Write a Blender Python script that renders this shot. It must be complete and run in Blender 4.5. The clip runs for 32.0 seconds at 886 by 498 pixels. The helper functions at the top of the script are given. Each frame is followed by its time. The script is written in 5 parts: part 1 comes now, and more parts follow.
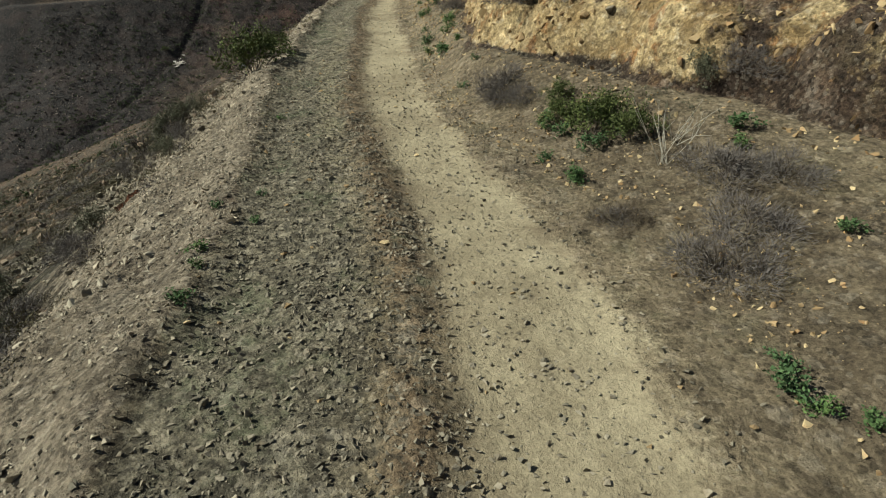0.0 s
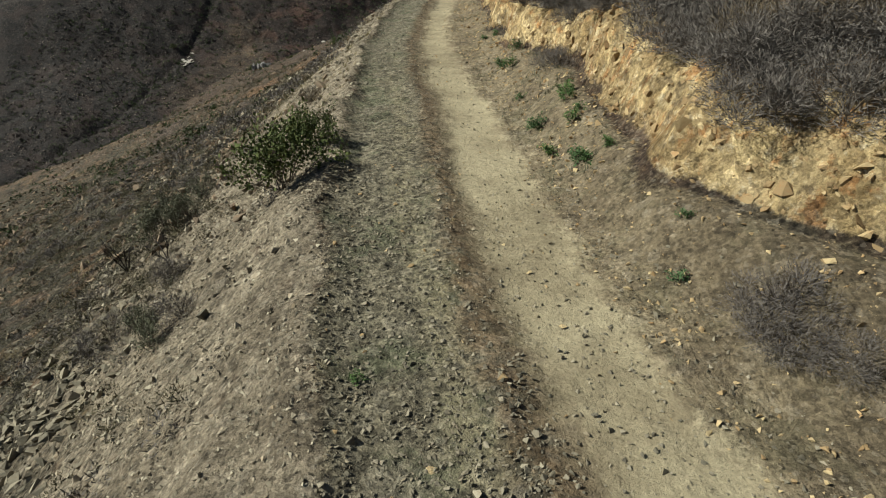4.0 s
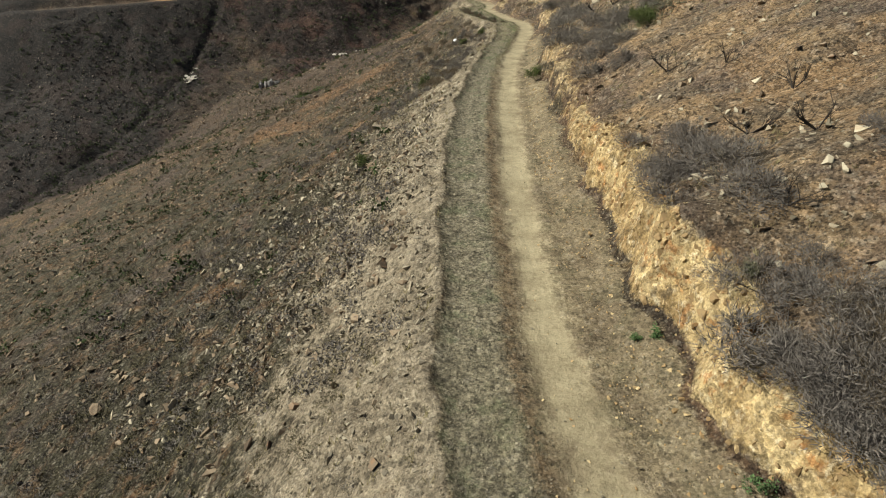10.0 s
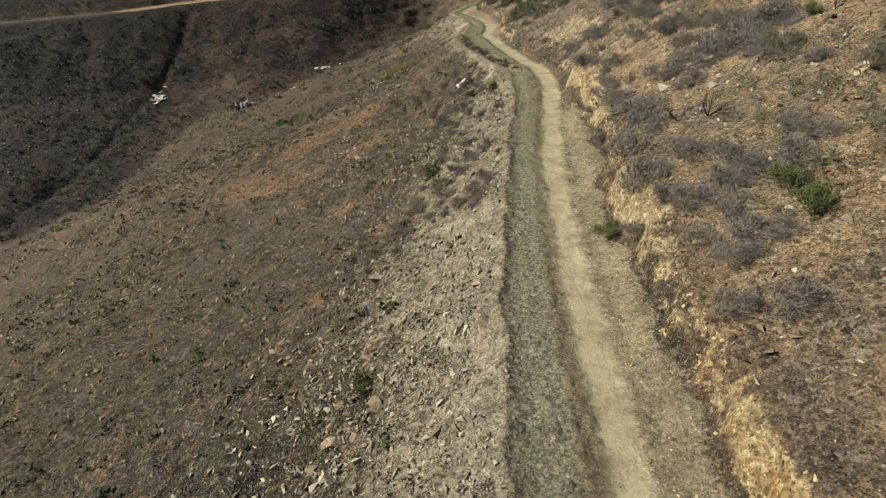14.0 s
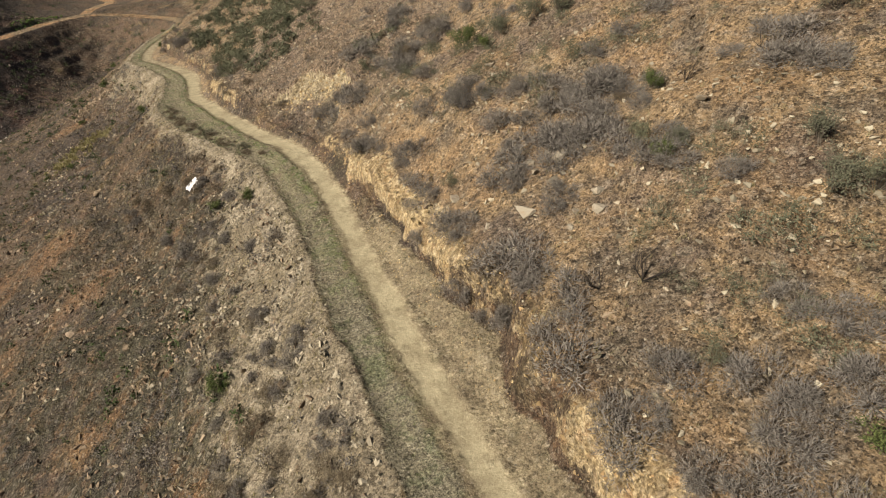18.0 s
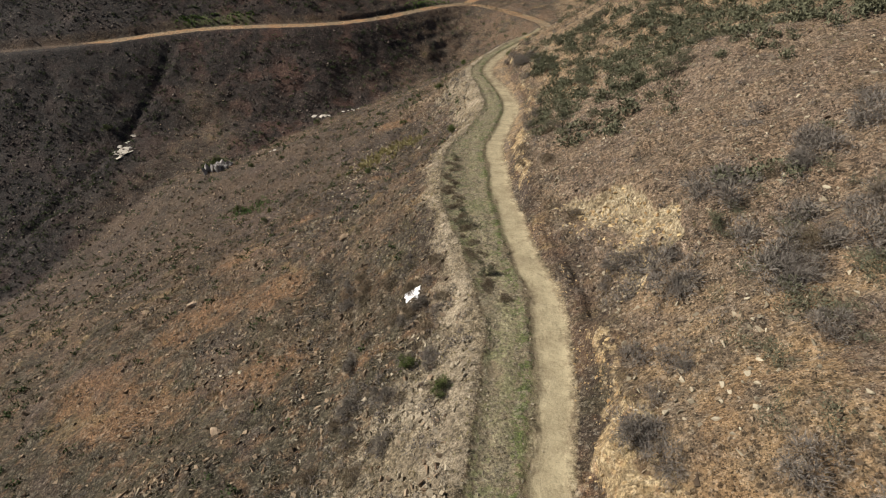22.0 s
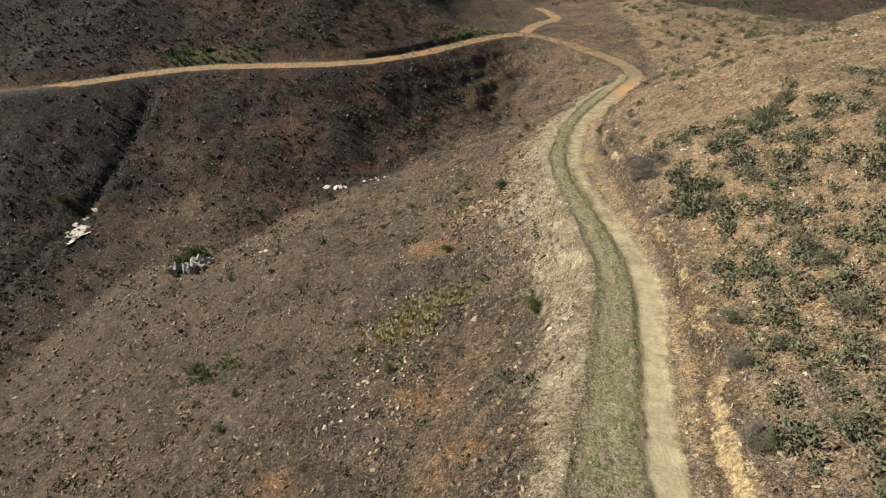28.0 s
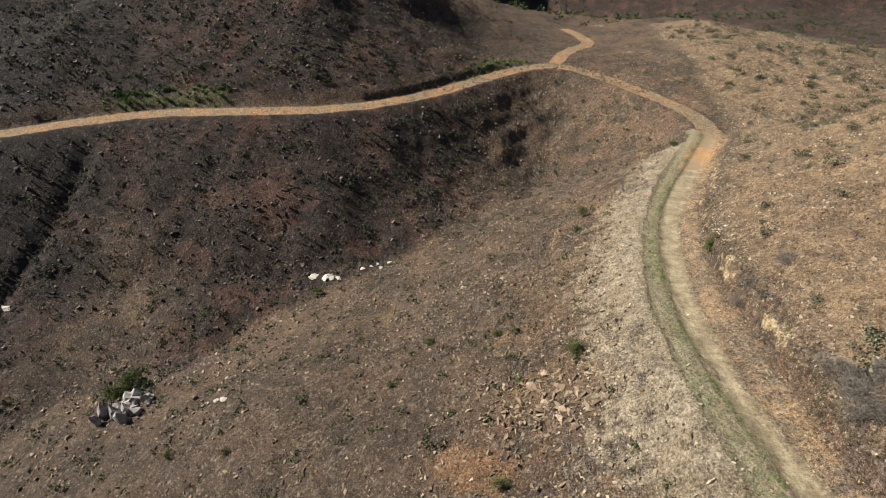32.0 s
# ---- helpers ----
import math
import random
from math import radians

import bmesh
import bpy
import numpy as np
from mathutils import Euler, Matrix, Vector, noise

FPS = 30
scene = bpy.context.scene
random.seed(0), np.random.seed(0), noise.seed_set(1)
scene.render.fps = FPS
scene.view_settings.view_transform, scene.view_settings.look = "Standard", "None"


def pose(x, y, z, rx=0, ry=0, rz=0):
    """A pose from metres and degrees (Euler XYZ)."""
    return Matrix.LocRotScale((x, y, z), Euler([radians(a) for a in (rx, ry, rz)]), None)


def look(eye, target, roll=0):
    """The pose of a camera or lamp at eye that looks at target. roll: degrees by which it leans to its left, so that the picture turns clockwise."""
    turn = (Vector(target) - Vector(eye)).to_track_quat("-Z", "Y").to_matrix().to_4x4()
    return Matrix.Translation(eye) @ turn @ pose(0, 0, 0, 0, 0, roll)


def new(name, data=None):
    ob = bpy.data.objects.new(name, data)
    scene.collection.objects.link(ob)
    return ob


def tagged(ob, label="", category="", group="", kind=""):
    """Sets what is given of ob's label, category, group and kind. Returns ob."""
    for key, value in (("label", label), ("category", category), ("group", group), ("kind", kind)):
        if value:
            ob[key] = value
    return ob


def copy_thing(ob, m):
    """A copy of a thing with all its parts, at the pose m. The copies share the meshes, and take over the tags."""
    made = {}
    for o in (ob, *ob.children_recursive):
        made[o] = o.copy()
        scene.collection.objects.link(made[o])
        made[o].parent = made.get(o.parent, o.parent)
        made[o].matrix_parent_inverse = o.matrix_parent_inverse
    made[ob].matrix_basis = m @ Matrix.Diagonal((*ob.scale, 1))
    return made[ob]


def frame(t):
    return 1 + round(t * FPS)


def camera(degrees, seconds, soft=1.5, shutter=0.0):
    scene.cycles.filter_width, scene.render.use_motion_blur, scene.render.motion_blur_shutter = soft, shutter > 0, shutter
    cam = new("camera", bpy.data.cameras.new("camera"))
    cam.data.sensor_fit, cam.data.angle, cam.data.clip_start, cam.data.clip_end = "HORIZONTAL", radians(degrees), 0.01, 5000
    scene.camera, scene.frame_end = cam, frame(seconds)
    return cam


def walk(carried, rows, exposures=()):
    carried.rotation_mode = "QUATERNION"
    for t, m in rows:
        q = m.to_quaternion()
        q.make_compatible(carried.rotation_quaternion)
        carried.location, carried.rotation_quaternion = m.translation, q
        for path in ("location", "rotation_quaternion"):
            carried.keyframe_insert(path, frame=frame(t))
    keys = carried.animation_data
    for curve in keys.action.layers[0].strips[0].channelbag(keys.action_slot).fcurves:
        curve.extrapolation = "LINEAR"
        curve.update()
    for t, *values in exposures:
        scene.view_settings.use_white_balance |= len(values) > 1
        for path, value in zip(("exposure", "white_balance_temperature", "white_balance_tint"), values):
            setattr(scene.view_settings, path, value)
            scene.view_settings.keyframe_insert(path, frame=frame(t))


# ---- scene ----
cam = camera(76.7, 32.0, 1.1)
ROWS = [
    (0.0, 0.003, 0.000, 3.108, 57.806, -0.112, -1.341),
    (0.5, -0.146, 0.329, 3.140, 57.731, -0.092, -1.295),
    (1.0, -0.342, 0.933, 3.181, 57.641, -0.115, -1.323),
    (1.5, -0.549, 1.769, 3.252, 57.451, -0.125, -1.320),
    (2.0, -0.787, 2.736, 3.320, 57.404, -0.229, -1.230),
    (2.5, -1.088, 3.758, 3.388, 57.384, -0.335, -1.037),
    (3.0, -1.394, 4.734, 3.435, 57.333, -0.439, -0.770),
    (3.5, -1.662, 5.387, 3.438, 57.314, -0.605, -0.526),
    (5.5, -2.563, 8.201, 3.838, 57.194, -0.423, 0.203),
    (6.0, -2.770, 8.973, 4.162, 57.106, -0.309, 0.228),
    (6.5, -2.961, 9.832, 4.510, 56.958, -0.292, 0.186),
    (7.0, -3.133, 10.743, 4.831, 56.887, -0.418, 0.228),
    (7.5, -3.339, 11.690, 5.149, 56.784, -0.424, 0.130),
    (8.0, -3.481, 12.721, 5.447, 56.646, -0.393, 0.208),
    (8.5, -3.634, 13.803, 5.812, 56.447, -0.378, 0.264),
    (9.0, -3.811, 14.921, 6.122, 56.501, -0.375, 0.434),
    (9.5, -4.013, 16.133, 6.497, 56.333, -0.401, 0.467),
    (10.0, -4.178, 17.392, 6.923, 56.107, -0.367, 0.490),
    (10.5, -4.322, 18.766, 7.212, 56.046, -0.322, 0.561),
    (11.0, -4.485, 20.200, 7.543, 55.906, -0.430, 0.702),
    (11.5, -4.667, 21.687, 7.865, 55.783, -0.449, 0.782),
    (12.0, -4.898, 23.239, 8.164, 55.615, -0.379, 0.869),
    (12.5, -5.126, 24.854, 8.466, 55.447, -0.282, 0.887),
    (13.0, -5.339, 26.431, 8.838, 55.134, -0.266, -0.841),
    (13.5, -5.590, 28.126, 9.038, 54.965, -0.151, -1.066),
    (15.5, -6.683, 34.566, 9.920, 54.712, -0.246, -9.221),
    (16.0, -6.906, 36.172, 10.028, 54.851, -0.099, -17.087),
    (16.5, -7.031, 37.797, 10.212, 54.801, 0.167, -24.592),
    (17.0, -6.883, 39.506, 10.351, 54.748, 0.318, -27.720),
    (17.5, -6.523, 41.232, 10.500, 54.615, 0.445, -29.977),
    (18.0, -5.941, 43.006, 10.621, 54.497, 0.557, -31.517),
    (18.5, -5.176, 44.849, 10.766, 54.291, 0.736, -30.321),
    (19.0, -4.277, 46.716, 10.800, 54.247, 0.822, -29.148),
    (19.5, -3.384, 48.662, 10.775, 54.313, 0.799, -27.986),
    (20.0, -2.459, 50.674, 10.708, 54.363, 0.800, -26.933),
    (20.5, -1.643, 52.650, 10.746, 54.394, 0.718, -26.375),
    (21.0, -0.801, 54.823, 10.807, 54.269, 0.824, -19.323),
    (21.5, -0.190, 57.117, 10.769, 54.337, 0.432, -5.651),
    (22.0, 0.327, 59.473, 10.579, 54.443, 0.130, 4.557),
    (22.5, 0.622, 61.868, 10.395, 54.499, 0.109, 6.943),
    (23.0, 0.642, 64.244, 10.301, 54.493, 0.123, 7.540),
    (23.5, 0.465, 66.605, 10.198, 54.502, 0.173, 7.889),
    (24.0, 0.107, 69.070, 10.061, 54.512, 0.231, 8.416),
    (24.5, -0.348, 71.329, 9.951, 54.555, 0.232, 9.038),
    (25.0, -0.907, 73.706, 9.923, 54.552, 0.289, 9.825),
    (25.5, -1.597, 76.145, 9.836, 54.578, 0.313, 10.514),
    (27.5, -4.412, 86.298, 9.221, 54.710, 0.262, 7.898),
    (28.0, -5.098, 88.779, 9.093, 54.750, 0.272, 7.946),
    (28.5, -5.805, 91.275, 8.938, 54.773, 0.270, 7.978),
    (29.0, -6.536, 93.832, 8.733, 54.790, 0.228, 8.017),
    (29.5, -7.179, 96.476, 8.544, 54.828, 0.186, 8.098),
    (30.0, -7.875, 99.137, 8.380, 54.895, 0.126, 8.103),
    (30.5, -8.649, 101.770, 8.266, 54.927, 0.055, 8.039),
    (31.0, -9.476, 104.525, 8.194, 54.882, -0.031, 7.918),
    (31.5, -10.244, 107.360, 8.150, 54.826, -0.149, 7.873),
    (32.0, -11.003, 110.173, 8.144, 54.809, -0.261, 7.799),
]
walk(cam, [(t, pose(x, y, z, rx, ry, rz)) for t, x, y, z, rx, ry, rz in ROWS], [(0.0, 0.48, 6150, 0), (6.0, 0.57, 6150, 2), (9.0, 0.66, 6450, 3), (12.5, 0.67, 6400, 2), (16.0, 0.72, 6350, 2), (17.5, 0.74, 6800, 8), (20.0, 0.60, 6950, 11), (21.5, 0.56, 6650, 11), (23.0, 0.84, 6350, 9), (25.0, 0.84, 6500, 5), (29.0, 1.0, 6650, 7), (32.0, 1.02, 6450, 11)])

# ---- light ----
SUN_FROM = Vector((-0.775, 0.06, 0.63)).normalized()
world = bpy.data.worlds.new("world")
scene.world = world
world.use_nodes = True
wn = world.node_tree
sky = wn.nodes.new("ShaderNodeTexSky")
sky.sky_type, sky.sun_disc = "NISHITA", False
sky.sun_elevation = math.asin(SUN_FROM.z)
sky.sun_rotation = math.atan2(SUN_FROM.x, SUN_FROM.y)
sky.air_density, sky.dust_density = 1.0, 0.6
wn.links.new(sky.outputs[0], wn.nodes["Background"].inputs[0])
wn.nodes["Background"].inputs[1].default_value = 0.03
sun_data = bpy.data.lights.new("sun", "SUN")
sun_data.energy, sun_data.angle, sun_data.color = 5.0, radians(0.55), (1.0, 0.93, 0.82)
sun = new("sun", sun_data)
sun.matrix_world = look(SUN_FROM * 300, (0, 0, 0))

# ---- materials ----
class Net:
    """Short names for the nodes of one material."""

    def __init__(self, name, roughness=0.95):
        self.mat = bpy.data.materials.new(name)
        self.mat.use_nodes = True
        self.t = self.mat.node_tree
        self.bsdf = self.t.nodes["Principled BSDF"]
        self.bsdf.inputs["Roughness"].default_value = roughness
        self.bsdf.inputs["Specular IOR Level"].default_value = 0.2
        self.where = self.t.nodes.new("ShaderNodeTexCoord").outputs["Object"]

    def put(self, socket, value):
        if hasattr(value, "links"):
            self.t.links.new(value, socket)
        elif isinstance(value, tuple) and len(value) == 3:
            socket.default_value = (*value, 1)
        else:
            socket.default_value = value

    def noise(self, scale, detail=4.0, rough=0.55, at=None):
        n = self.t.nodes.new("ShaderNodeTexNoise")
        n.inputs["Scale"].default_value, n.inputs["Detail"].default_value, n.inputs["Roughness"].default_value = scale, detail, rough
        self.t.links.new(at or self.where, n.inputs["Vector"])
        return n.outputs["Fac"]

    def cells(self, scale, out="Color", at=None):
        n = self.t.nodes.new("ShaderNodeTexVoronoi")
        n.inputs["Scale"].default_value = scale
        self.t.links.new(at or self.where, n.inputs["Vector"])
        return n.outputs[out]

    def ramp(self, fac, lo, hi):
        n = self.t.nodes.new("ShaderNodeMapRange")
        n.interpolation_type = "SMOOTHSTEP"
        self.put(n.inputs["Value"], fac)
        n.inputs["From Min"].default_value, n.inputs["From Max"].default_value = lo, hi
        return n.outputs["Result"]

    def math(self, op, a, b=0.0):
        n = self.t.nodes.new("ShaderNodeMath")
        n.operation = op
        self.put(n.inputs[0], a)
        self.put(n.inputs[1], b)
        return n.outputs[0]

    def mix(self, fac, a, b, how="MIX"):
        n = self.t.nodes.new("ShaderNodeMix")
        n.data_type, n.blend_type = "RGBA", how
        self.put(n.inputs["Factor"], fac)
        self.put(n.inputs["A"], a)
        self.put(n.inputs["B"], b)
        return n.outputs["Result"]

    def attribute(self, name):
        n = self.t.nodes.new("ShaderNodeAttribute")
        n.attribute_name = name
        s = self.t.nodes.new("ShaderNodeSeparateColor")
        self.t.links.new(n.outputs["Color"], s.inputs[0])
        return s.outputs[0], s.outputs[1], s.outputs[2], n.outputs["Alpha"]

    def random(self):
        return self.t.nodes.new("ShaderNodeObjectInfo").outputs["Random"]

    def island(self):
        return self.t.nodes.new("ShaderNodeNewGeometry").outputs["Random Per Island"]

    def finish(self, colour, bump=None, strength=0.4, distance=0.05):
        self.put(self.bsdf.inputs["Base Color"], colour)
        if bump is not None:
            b = self.t.nodes.new("ShaderNodeBump")
            b.inputs["Strength"].default_value, b.inputs["Distance"].default_value = strength, distance
            self.t.links.new(bump, b.inputs["Height"])
            self.t.links.new(b.outputs[0], self.bsdf.inputs["Normal"])
        return self.mat


def ground_material():
    """Earth, gravel, ochre rock and burnt soil, each where the land has it; some valley shade is painted into the burnt
    soil.
    """
    n = Net("earth", 0.97)
    track, gravel, shoulder, face = n.attribute("soil_a")
    burnt, far_road, green, right = n.attribute("soil_b")
    bench, rut, scrub, loose = n.attribute("soil_c")
    rusty, calm, west_dark, clay = n.attribute("soil_d")
    litter, brown_hill, pale_cut = n.attribute("soil_e")[:3]
    broad, mid, small, tiny = n.noise(0.20, 6, 0.65), n.noise(0.9, 8, 0.72), n.noise(4.5, 8, 0.75), n.noise(24, 3, 0.7)
    fleck = n.noise(9, 6, 0.8)
    rust = n.noise(0.33, 7, 0.7)
    patch = n.noise(0.5, 6, 0.7)

    def specks(scale, share):
        """Single crumbs and stones: a share of the cells, each a blot with its own tone."""
        c = n.t.nodes.new("ShaderNodeSeparateColor")
        v = n.t.nodes.new("ShaderNodeTexVoronoi")
        v.inputs["Scale"].default_value = scale
        bent = n.t.nodes.new("ShaderNodeMixRGB")
        bent.blend_type = "ADD"
        bent.inputs[0].default_value = 0.35 / scale
        wob = n.t.nodes.new("ShaderNodeTexNoise")
        wob.inputs["Scale"].default_value = scale * 2.2
        n.t.links.new(n.where, wob.inputs["Vector"])
        n.t.links.new(n.where, bent.inputs[1])
        n.t.links.new(wob.outputs["Color"], bent.inputs[2])
        n.t.links.new(bent.outputs[0], v.inputs["Vector"])
        n.t.links.new(v.outputs["Color"], c.inputs[0])
        blot = n.ramp(v.outputs["Distance"], 0.62, 0.52)
        return n.math("MULTIPLY", blot, n.ramp(c.outputs[0], 1.0 - share, 1.02 - share)), c.outputs[1], v.outputs["Distance"], c.outputs[2]

    # hillside: olive-brown soil with rusty patches
    soil = n.mix(n.ramp(broad, 0.36, 0.64), (0.040, 0.033, 0.023), (0.074, 0.054, 0.035))
    soil = n.mix(n.math("MULTIPLY", n.ramp(mid, 0.50, 0.64), 0.7), soil, (0.170, 0.094, 0.046))
    soil = n.mix(n.math("SUBTRACT", 0.85, n.math("MULTIPLY", scrub, 0.85)), soil, n.mix(n.ramp(broad, 0.42, 0.58), (0.050, 0.036, 0.026), (0.122, 0.076, 0.048)))
    soil = n.mix(n.math("MULTIPLY", n.ramp(mid, 0.53, 0.66), n.math("SUBTRACT", 0.55, n.math("MULTIPLY", scrub, 0.3))), soil, (0.180, 0.096, 0.047))
    soil = n.mix(n.math("MULTIPLY", n.ramp(patch, 0.52, 0.62), 0.45), soil, (0.078, 0.069, 0.038))
    soil = n.mix(n.math("MULTIPLY", scrub, n.ramp(mid, 0.62, 0.40)), soil, (0.048, 0.043, 0.026))
    # rusty, ochre and mauve patches where the scrub has burnt off
    bare = n.math("SUBTRACT", 1.0, n.math("MULTIPLY", scrub, 0.7))
    soil = n.mix(n.math("MULTIPLY", calm, 0.85), soil, n.mix(n.ramp(broad, 0.40, 0.62), (0.042, 0.030, 0.023), (0.070, 0.048, 0.034)))
    soil = n.mix(n.math("MULTIPLY", n.ramp(n.math("ADD", rusty, n.math("MULTIPLY", n.math("SUBTRACT", n.noise(0.55, 8, 0.72), 0.5), 2.6)), 0.35, 0.95), 0.55), soil, n.mix(n.ramp(small, 0.36, 0.64), (0.170, 0.086, 0.040), (0.300, 0.160, 0.074)))
    soil = n.mix(n.math("MULTIPLY", n.ramp(n.noise(0.27, 7, 0.7), 0.56, 0.66), n.math("MULTIPLY", bare, n.math("SUBTRACT", 0.5, n.math("MULTIPLY", calm, 0.45)))), soil, (0.300, 0.205, 0.092))
    soil = n.mix(n.math("MULTIPLY", n.ramp(n.noise(0.11, 7, 0.7), 0.54, 0.63), 0.55), soil, (0.092, 0.066, 0.056))
    warm = n.mix(n.ramp(patch, 0.40, 0.60), (0.160, 0.120, 0.082), (0.330, 0.226, 0.125))
    warm = n.mix(n.math("MULTIPLY", n.ramp(rust, 0.48, 0.62), 0.5), warm, (0.330, 0.200, 0.098))
    warm = n.mix(n.math("MULTIPLY", n.ramp(mid, 0.52, 0.64), 0.6), warm, (0.125, 0.100, 0.070))
    warm = n.mix(n.math("MULTIPLY", n.ramp(n.noise(0.21, 7, 0.7), 0.50, 0.60), 0.6), warm, (0.125, 0.092, 0.076))
    warm = n.mix(n.math("MULTIPLY", scrub, 0.75), warm, n.mix(n.ramp(small, 0.40, 0.60), (0.105, 0.078, 0.056), (0.225, 0.160, 0.112)))
    warm = n.mix(n.math("MULTIPLY", calm, n.ramp(broad, 0.30, 0.55)), warm, n.mix(n.ramp(mid, 0.36, 0.64), (0.150, 0.104, 0.064), (0.265, 0.186, 0.108)))
    warm = n.mix(n.math("MULTIPLY", brown_hill, 0.8), warm, n.mix(n.ramp(mid, 0.36, 0.64), (0.108, 0.074, 0.048), (0.225, 0.152, 0.090)))
    colour = n.mix(right, soil, warm)
    # burnt soil; this dark also carries painted shade across the valley and westwards
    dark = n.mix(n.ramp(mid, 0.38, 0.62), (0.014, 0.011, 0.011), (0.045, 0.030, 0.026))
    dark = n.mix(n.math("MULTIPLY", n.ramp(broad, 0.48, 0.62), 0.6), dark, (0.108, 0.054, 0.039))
    # darker and greyer towards the west
    dark = n.mix(n.math("MULTIPLY", west_dark, 0.75), dark, (0.018, 0.017, 0.018))
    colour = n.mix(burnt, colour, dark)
    pale = n.mix(n.ramp(mid, 0.36, 0.64), (0.180, 0.146, 0.102), (0.335, 0.280, 0.200))
    brown = n.mix(n.ramp(small, 0.40, 0.60), (0.115, 0.092, 0.060), (0.235, 0.190, 0.125))
    pale = n.mix(n.math("MULTIPLY", n.math("SUBTRACT", 1.0, loose), n.ramp(patch, 0.58, 0.44)), pale, brown)
    colour = n.mix(n.ramp(n.math("ADD", shoulder, n.math("MULTIPLY", n.math("SUBTRACT", n.noise(1.5, 9, 0.75), 0.5), 3.6)), 0.25, 0.85), colour, pale)
    ochre = n.mix(n.ramp(mid, 0.38, 0.62), (0.33, 0.228, 0.105), (0.53, 0.41, 0.22))
    ochre = n.mix(n.math("MULTIPLY", n.ramp(small, 0.54, 0.64), 0.7), ochre, (0.62, 0.54, 0.38))
    ochre = n.mix(n.math("MULTIPLY", n.ramp(n.noise(2.2, 7, 0.7), 0.53, 0.62), 0.75), ochre, (0.36, 0.165, 0.055))
    ochre = n.mix(n.math("MULTIPLY", n.ramp(n.noise(1.7, 8, 0.75), 0.53, 0.64), 0.8), ochre, (0.13, 0.095, 0.058))
    ochre = n.mix(n.math("MULTIPLY", pale_cut, 0.6), ochre, n.mix(n.ramp(small, 0.38, 0.62), (0.225, 0.160, 0.092), (0.43, 0.345, 0.225)))
    ochre = n.mix(n.math("MULTIPLY", scrub, 0.75), ochre, n.mix(n.ramp(small, 0.36, 0.64), (0.21, 0.165, 0.105), (0.44, 0.38, 0.265)))
    colour = n.mix(n.ramp(n.math("ADD", face, n.math("MULTIPLY", n.math("SUBTRACT", n.noise(1.2, 9, 0.75), 0.5), 2.4)), 0.35, 0.65), colour, ochre)
    # the road: verge earth, grey stones, the beaten track
    earth = n.mix(n.ramp(mid, 0.37, 0.63), (0.170, 0.133, 0.086), (0.285, 0.230, 0.145))
    earth = n.mix(n.math("MULTIPLY", n.ramp(n.noise(1.3, 6, 0.7), 0.52, 0.62), 0.35), earth, (0.135, 0.128, 0.072))
    colour = n.mix(n.ramp(n.math("ADD", bench, n.math("MULTIPLY", n.math("SUBTRACT", small, 0.5), 1.6)), 0.25, 0.75), colour, earth)
    colour = n.mix(n.math("MULTIPLY", litter, n.ramp(n.math("ADD", small, n.math("MULTIPLY", mid, 0.8)), 0.72, 1.0)), colour, n.mix(n.ramp(fleck, 0.38, 0.62), (0.070, 0.054, 0.036), (0.165, 0.128, 0.080)))
    stones = n.mix(n.ramp(fleck, 0.40, 0.62), (0.120, 0.106, 0.074), (0.265, 0.232, 0.160))
    stones = n.mix(n.math("MULTIPLY", n.ramp(mid, 0.5, 0.62), 0.7), stones, (0.120, 0.132, 0.075))
    colour = n.mix(n.ramp(n.math("ADD", gravel, n.math("MULTIPLY", n.math("SUBTRACT", n.noise(2.2, 9, 0.78), 0.5), 2.4)), 0.2, 0.9), colour, stones)
    dust = n.mix(n.ramp(mid, 0.37, 0.63), (0.255, 0.214, 0.136), (0.345, 0.296, 0.192))
    wear = n.math("ADD", n.math("MULTIPLY", n.math("SUBTRACT", small, 0.5), 1.5), n.math("MULTIPLY", n.math("SUBTRACT", mid, 0.5), 1.7))
    worn = n.ramp(n.math("ADD", track, wear), 0.15, 0.95)
    colour = n.mix(worn, colour, dust)
    colour = n.mix(n.math("MULTIPLY", rut, n.ramp(n.math("ADD", small, n.math("MULTIPLY", mid, 0.6)), 0.68, 0.86)), colour, (0.30, 0.262, 0.165))
    colour = n.mix(n.math("MULTIPLY", clay, n.ramp(small, 0.36, 0.56)), colour, n.mix(n.ramp(fleck, 0.40, 0.60), (0.120, 0.082, 0.048), (0.215, 0.155, 0.092)))
    red = n.mix(n.ramp(broad, 0.42, 0.60), (0.255, 0.190, 0.116), (0.37, 0.210, 0.100))
    red = n.mix(n.math("MULTIPLY", right, 0.7), red, (0.42, 0.215, 0.088))
    colour = n.mix(n.ramp(n.math("ADD", far_road, n.math("MULTIPLY", n.math("SUBTRACT", mid, 0.5), 1.2)), 0.3, 0.8), colour, red)
    grass = n.mix(n.ramp(small, 0.35, 0.65), (0.050, 0.066, 0.022), (0.118, 0.146, 0.048))
    colour = n.mix(n.math("MULTIPLY", green, n.ramp(n.math("ADD", small, n.math("MULTIPLY", n.math("SUBTRACT", mid, 0.5), 1.2)), 0.42, 0.60)), colour, grass)
    # grit, clods and litter of every size
    rugged = n.math("SUBTRACT", 1.0, n.math("MAXIMUM", n.math("ADD", n.math("MULTIPLY", n.ramp(track, 0.1, 0.8), 0.46), n.math("MULTIPLY", bench, 0.42)), n.math("ADD", n.math("MULTIPLY", shoulder, 0.3), n.math("MULTIPLY", face, 0.55))))
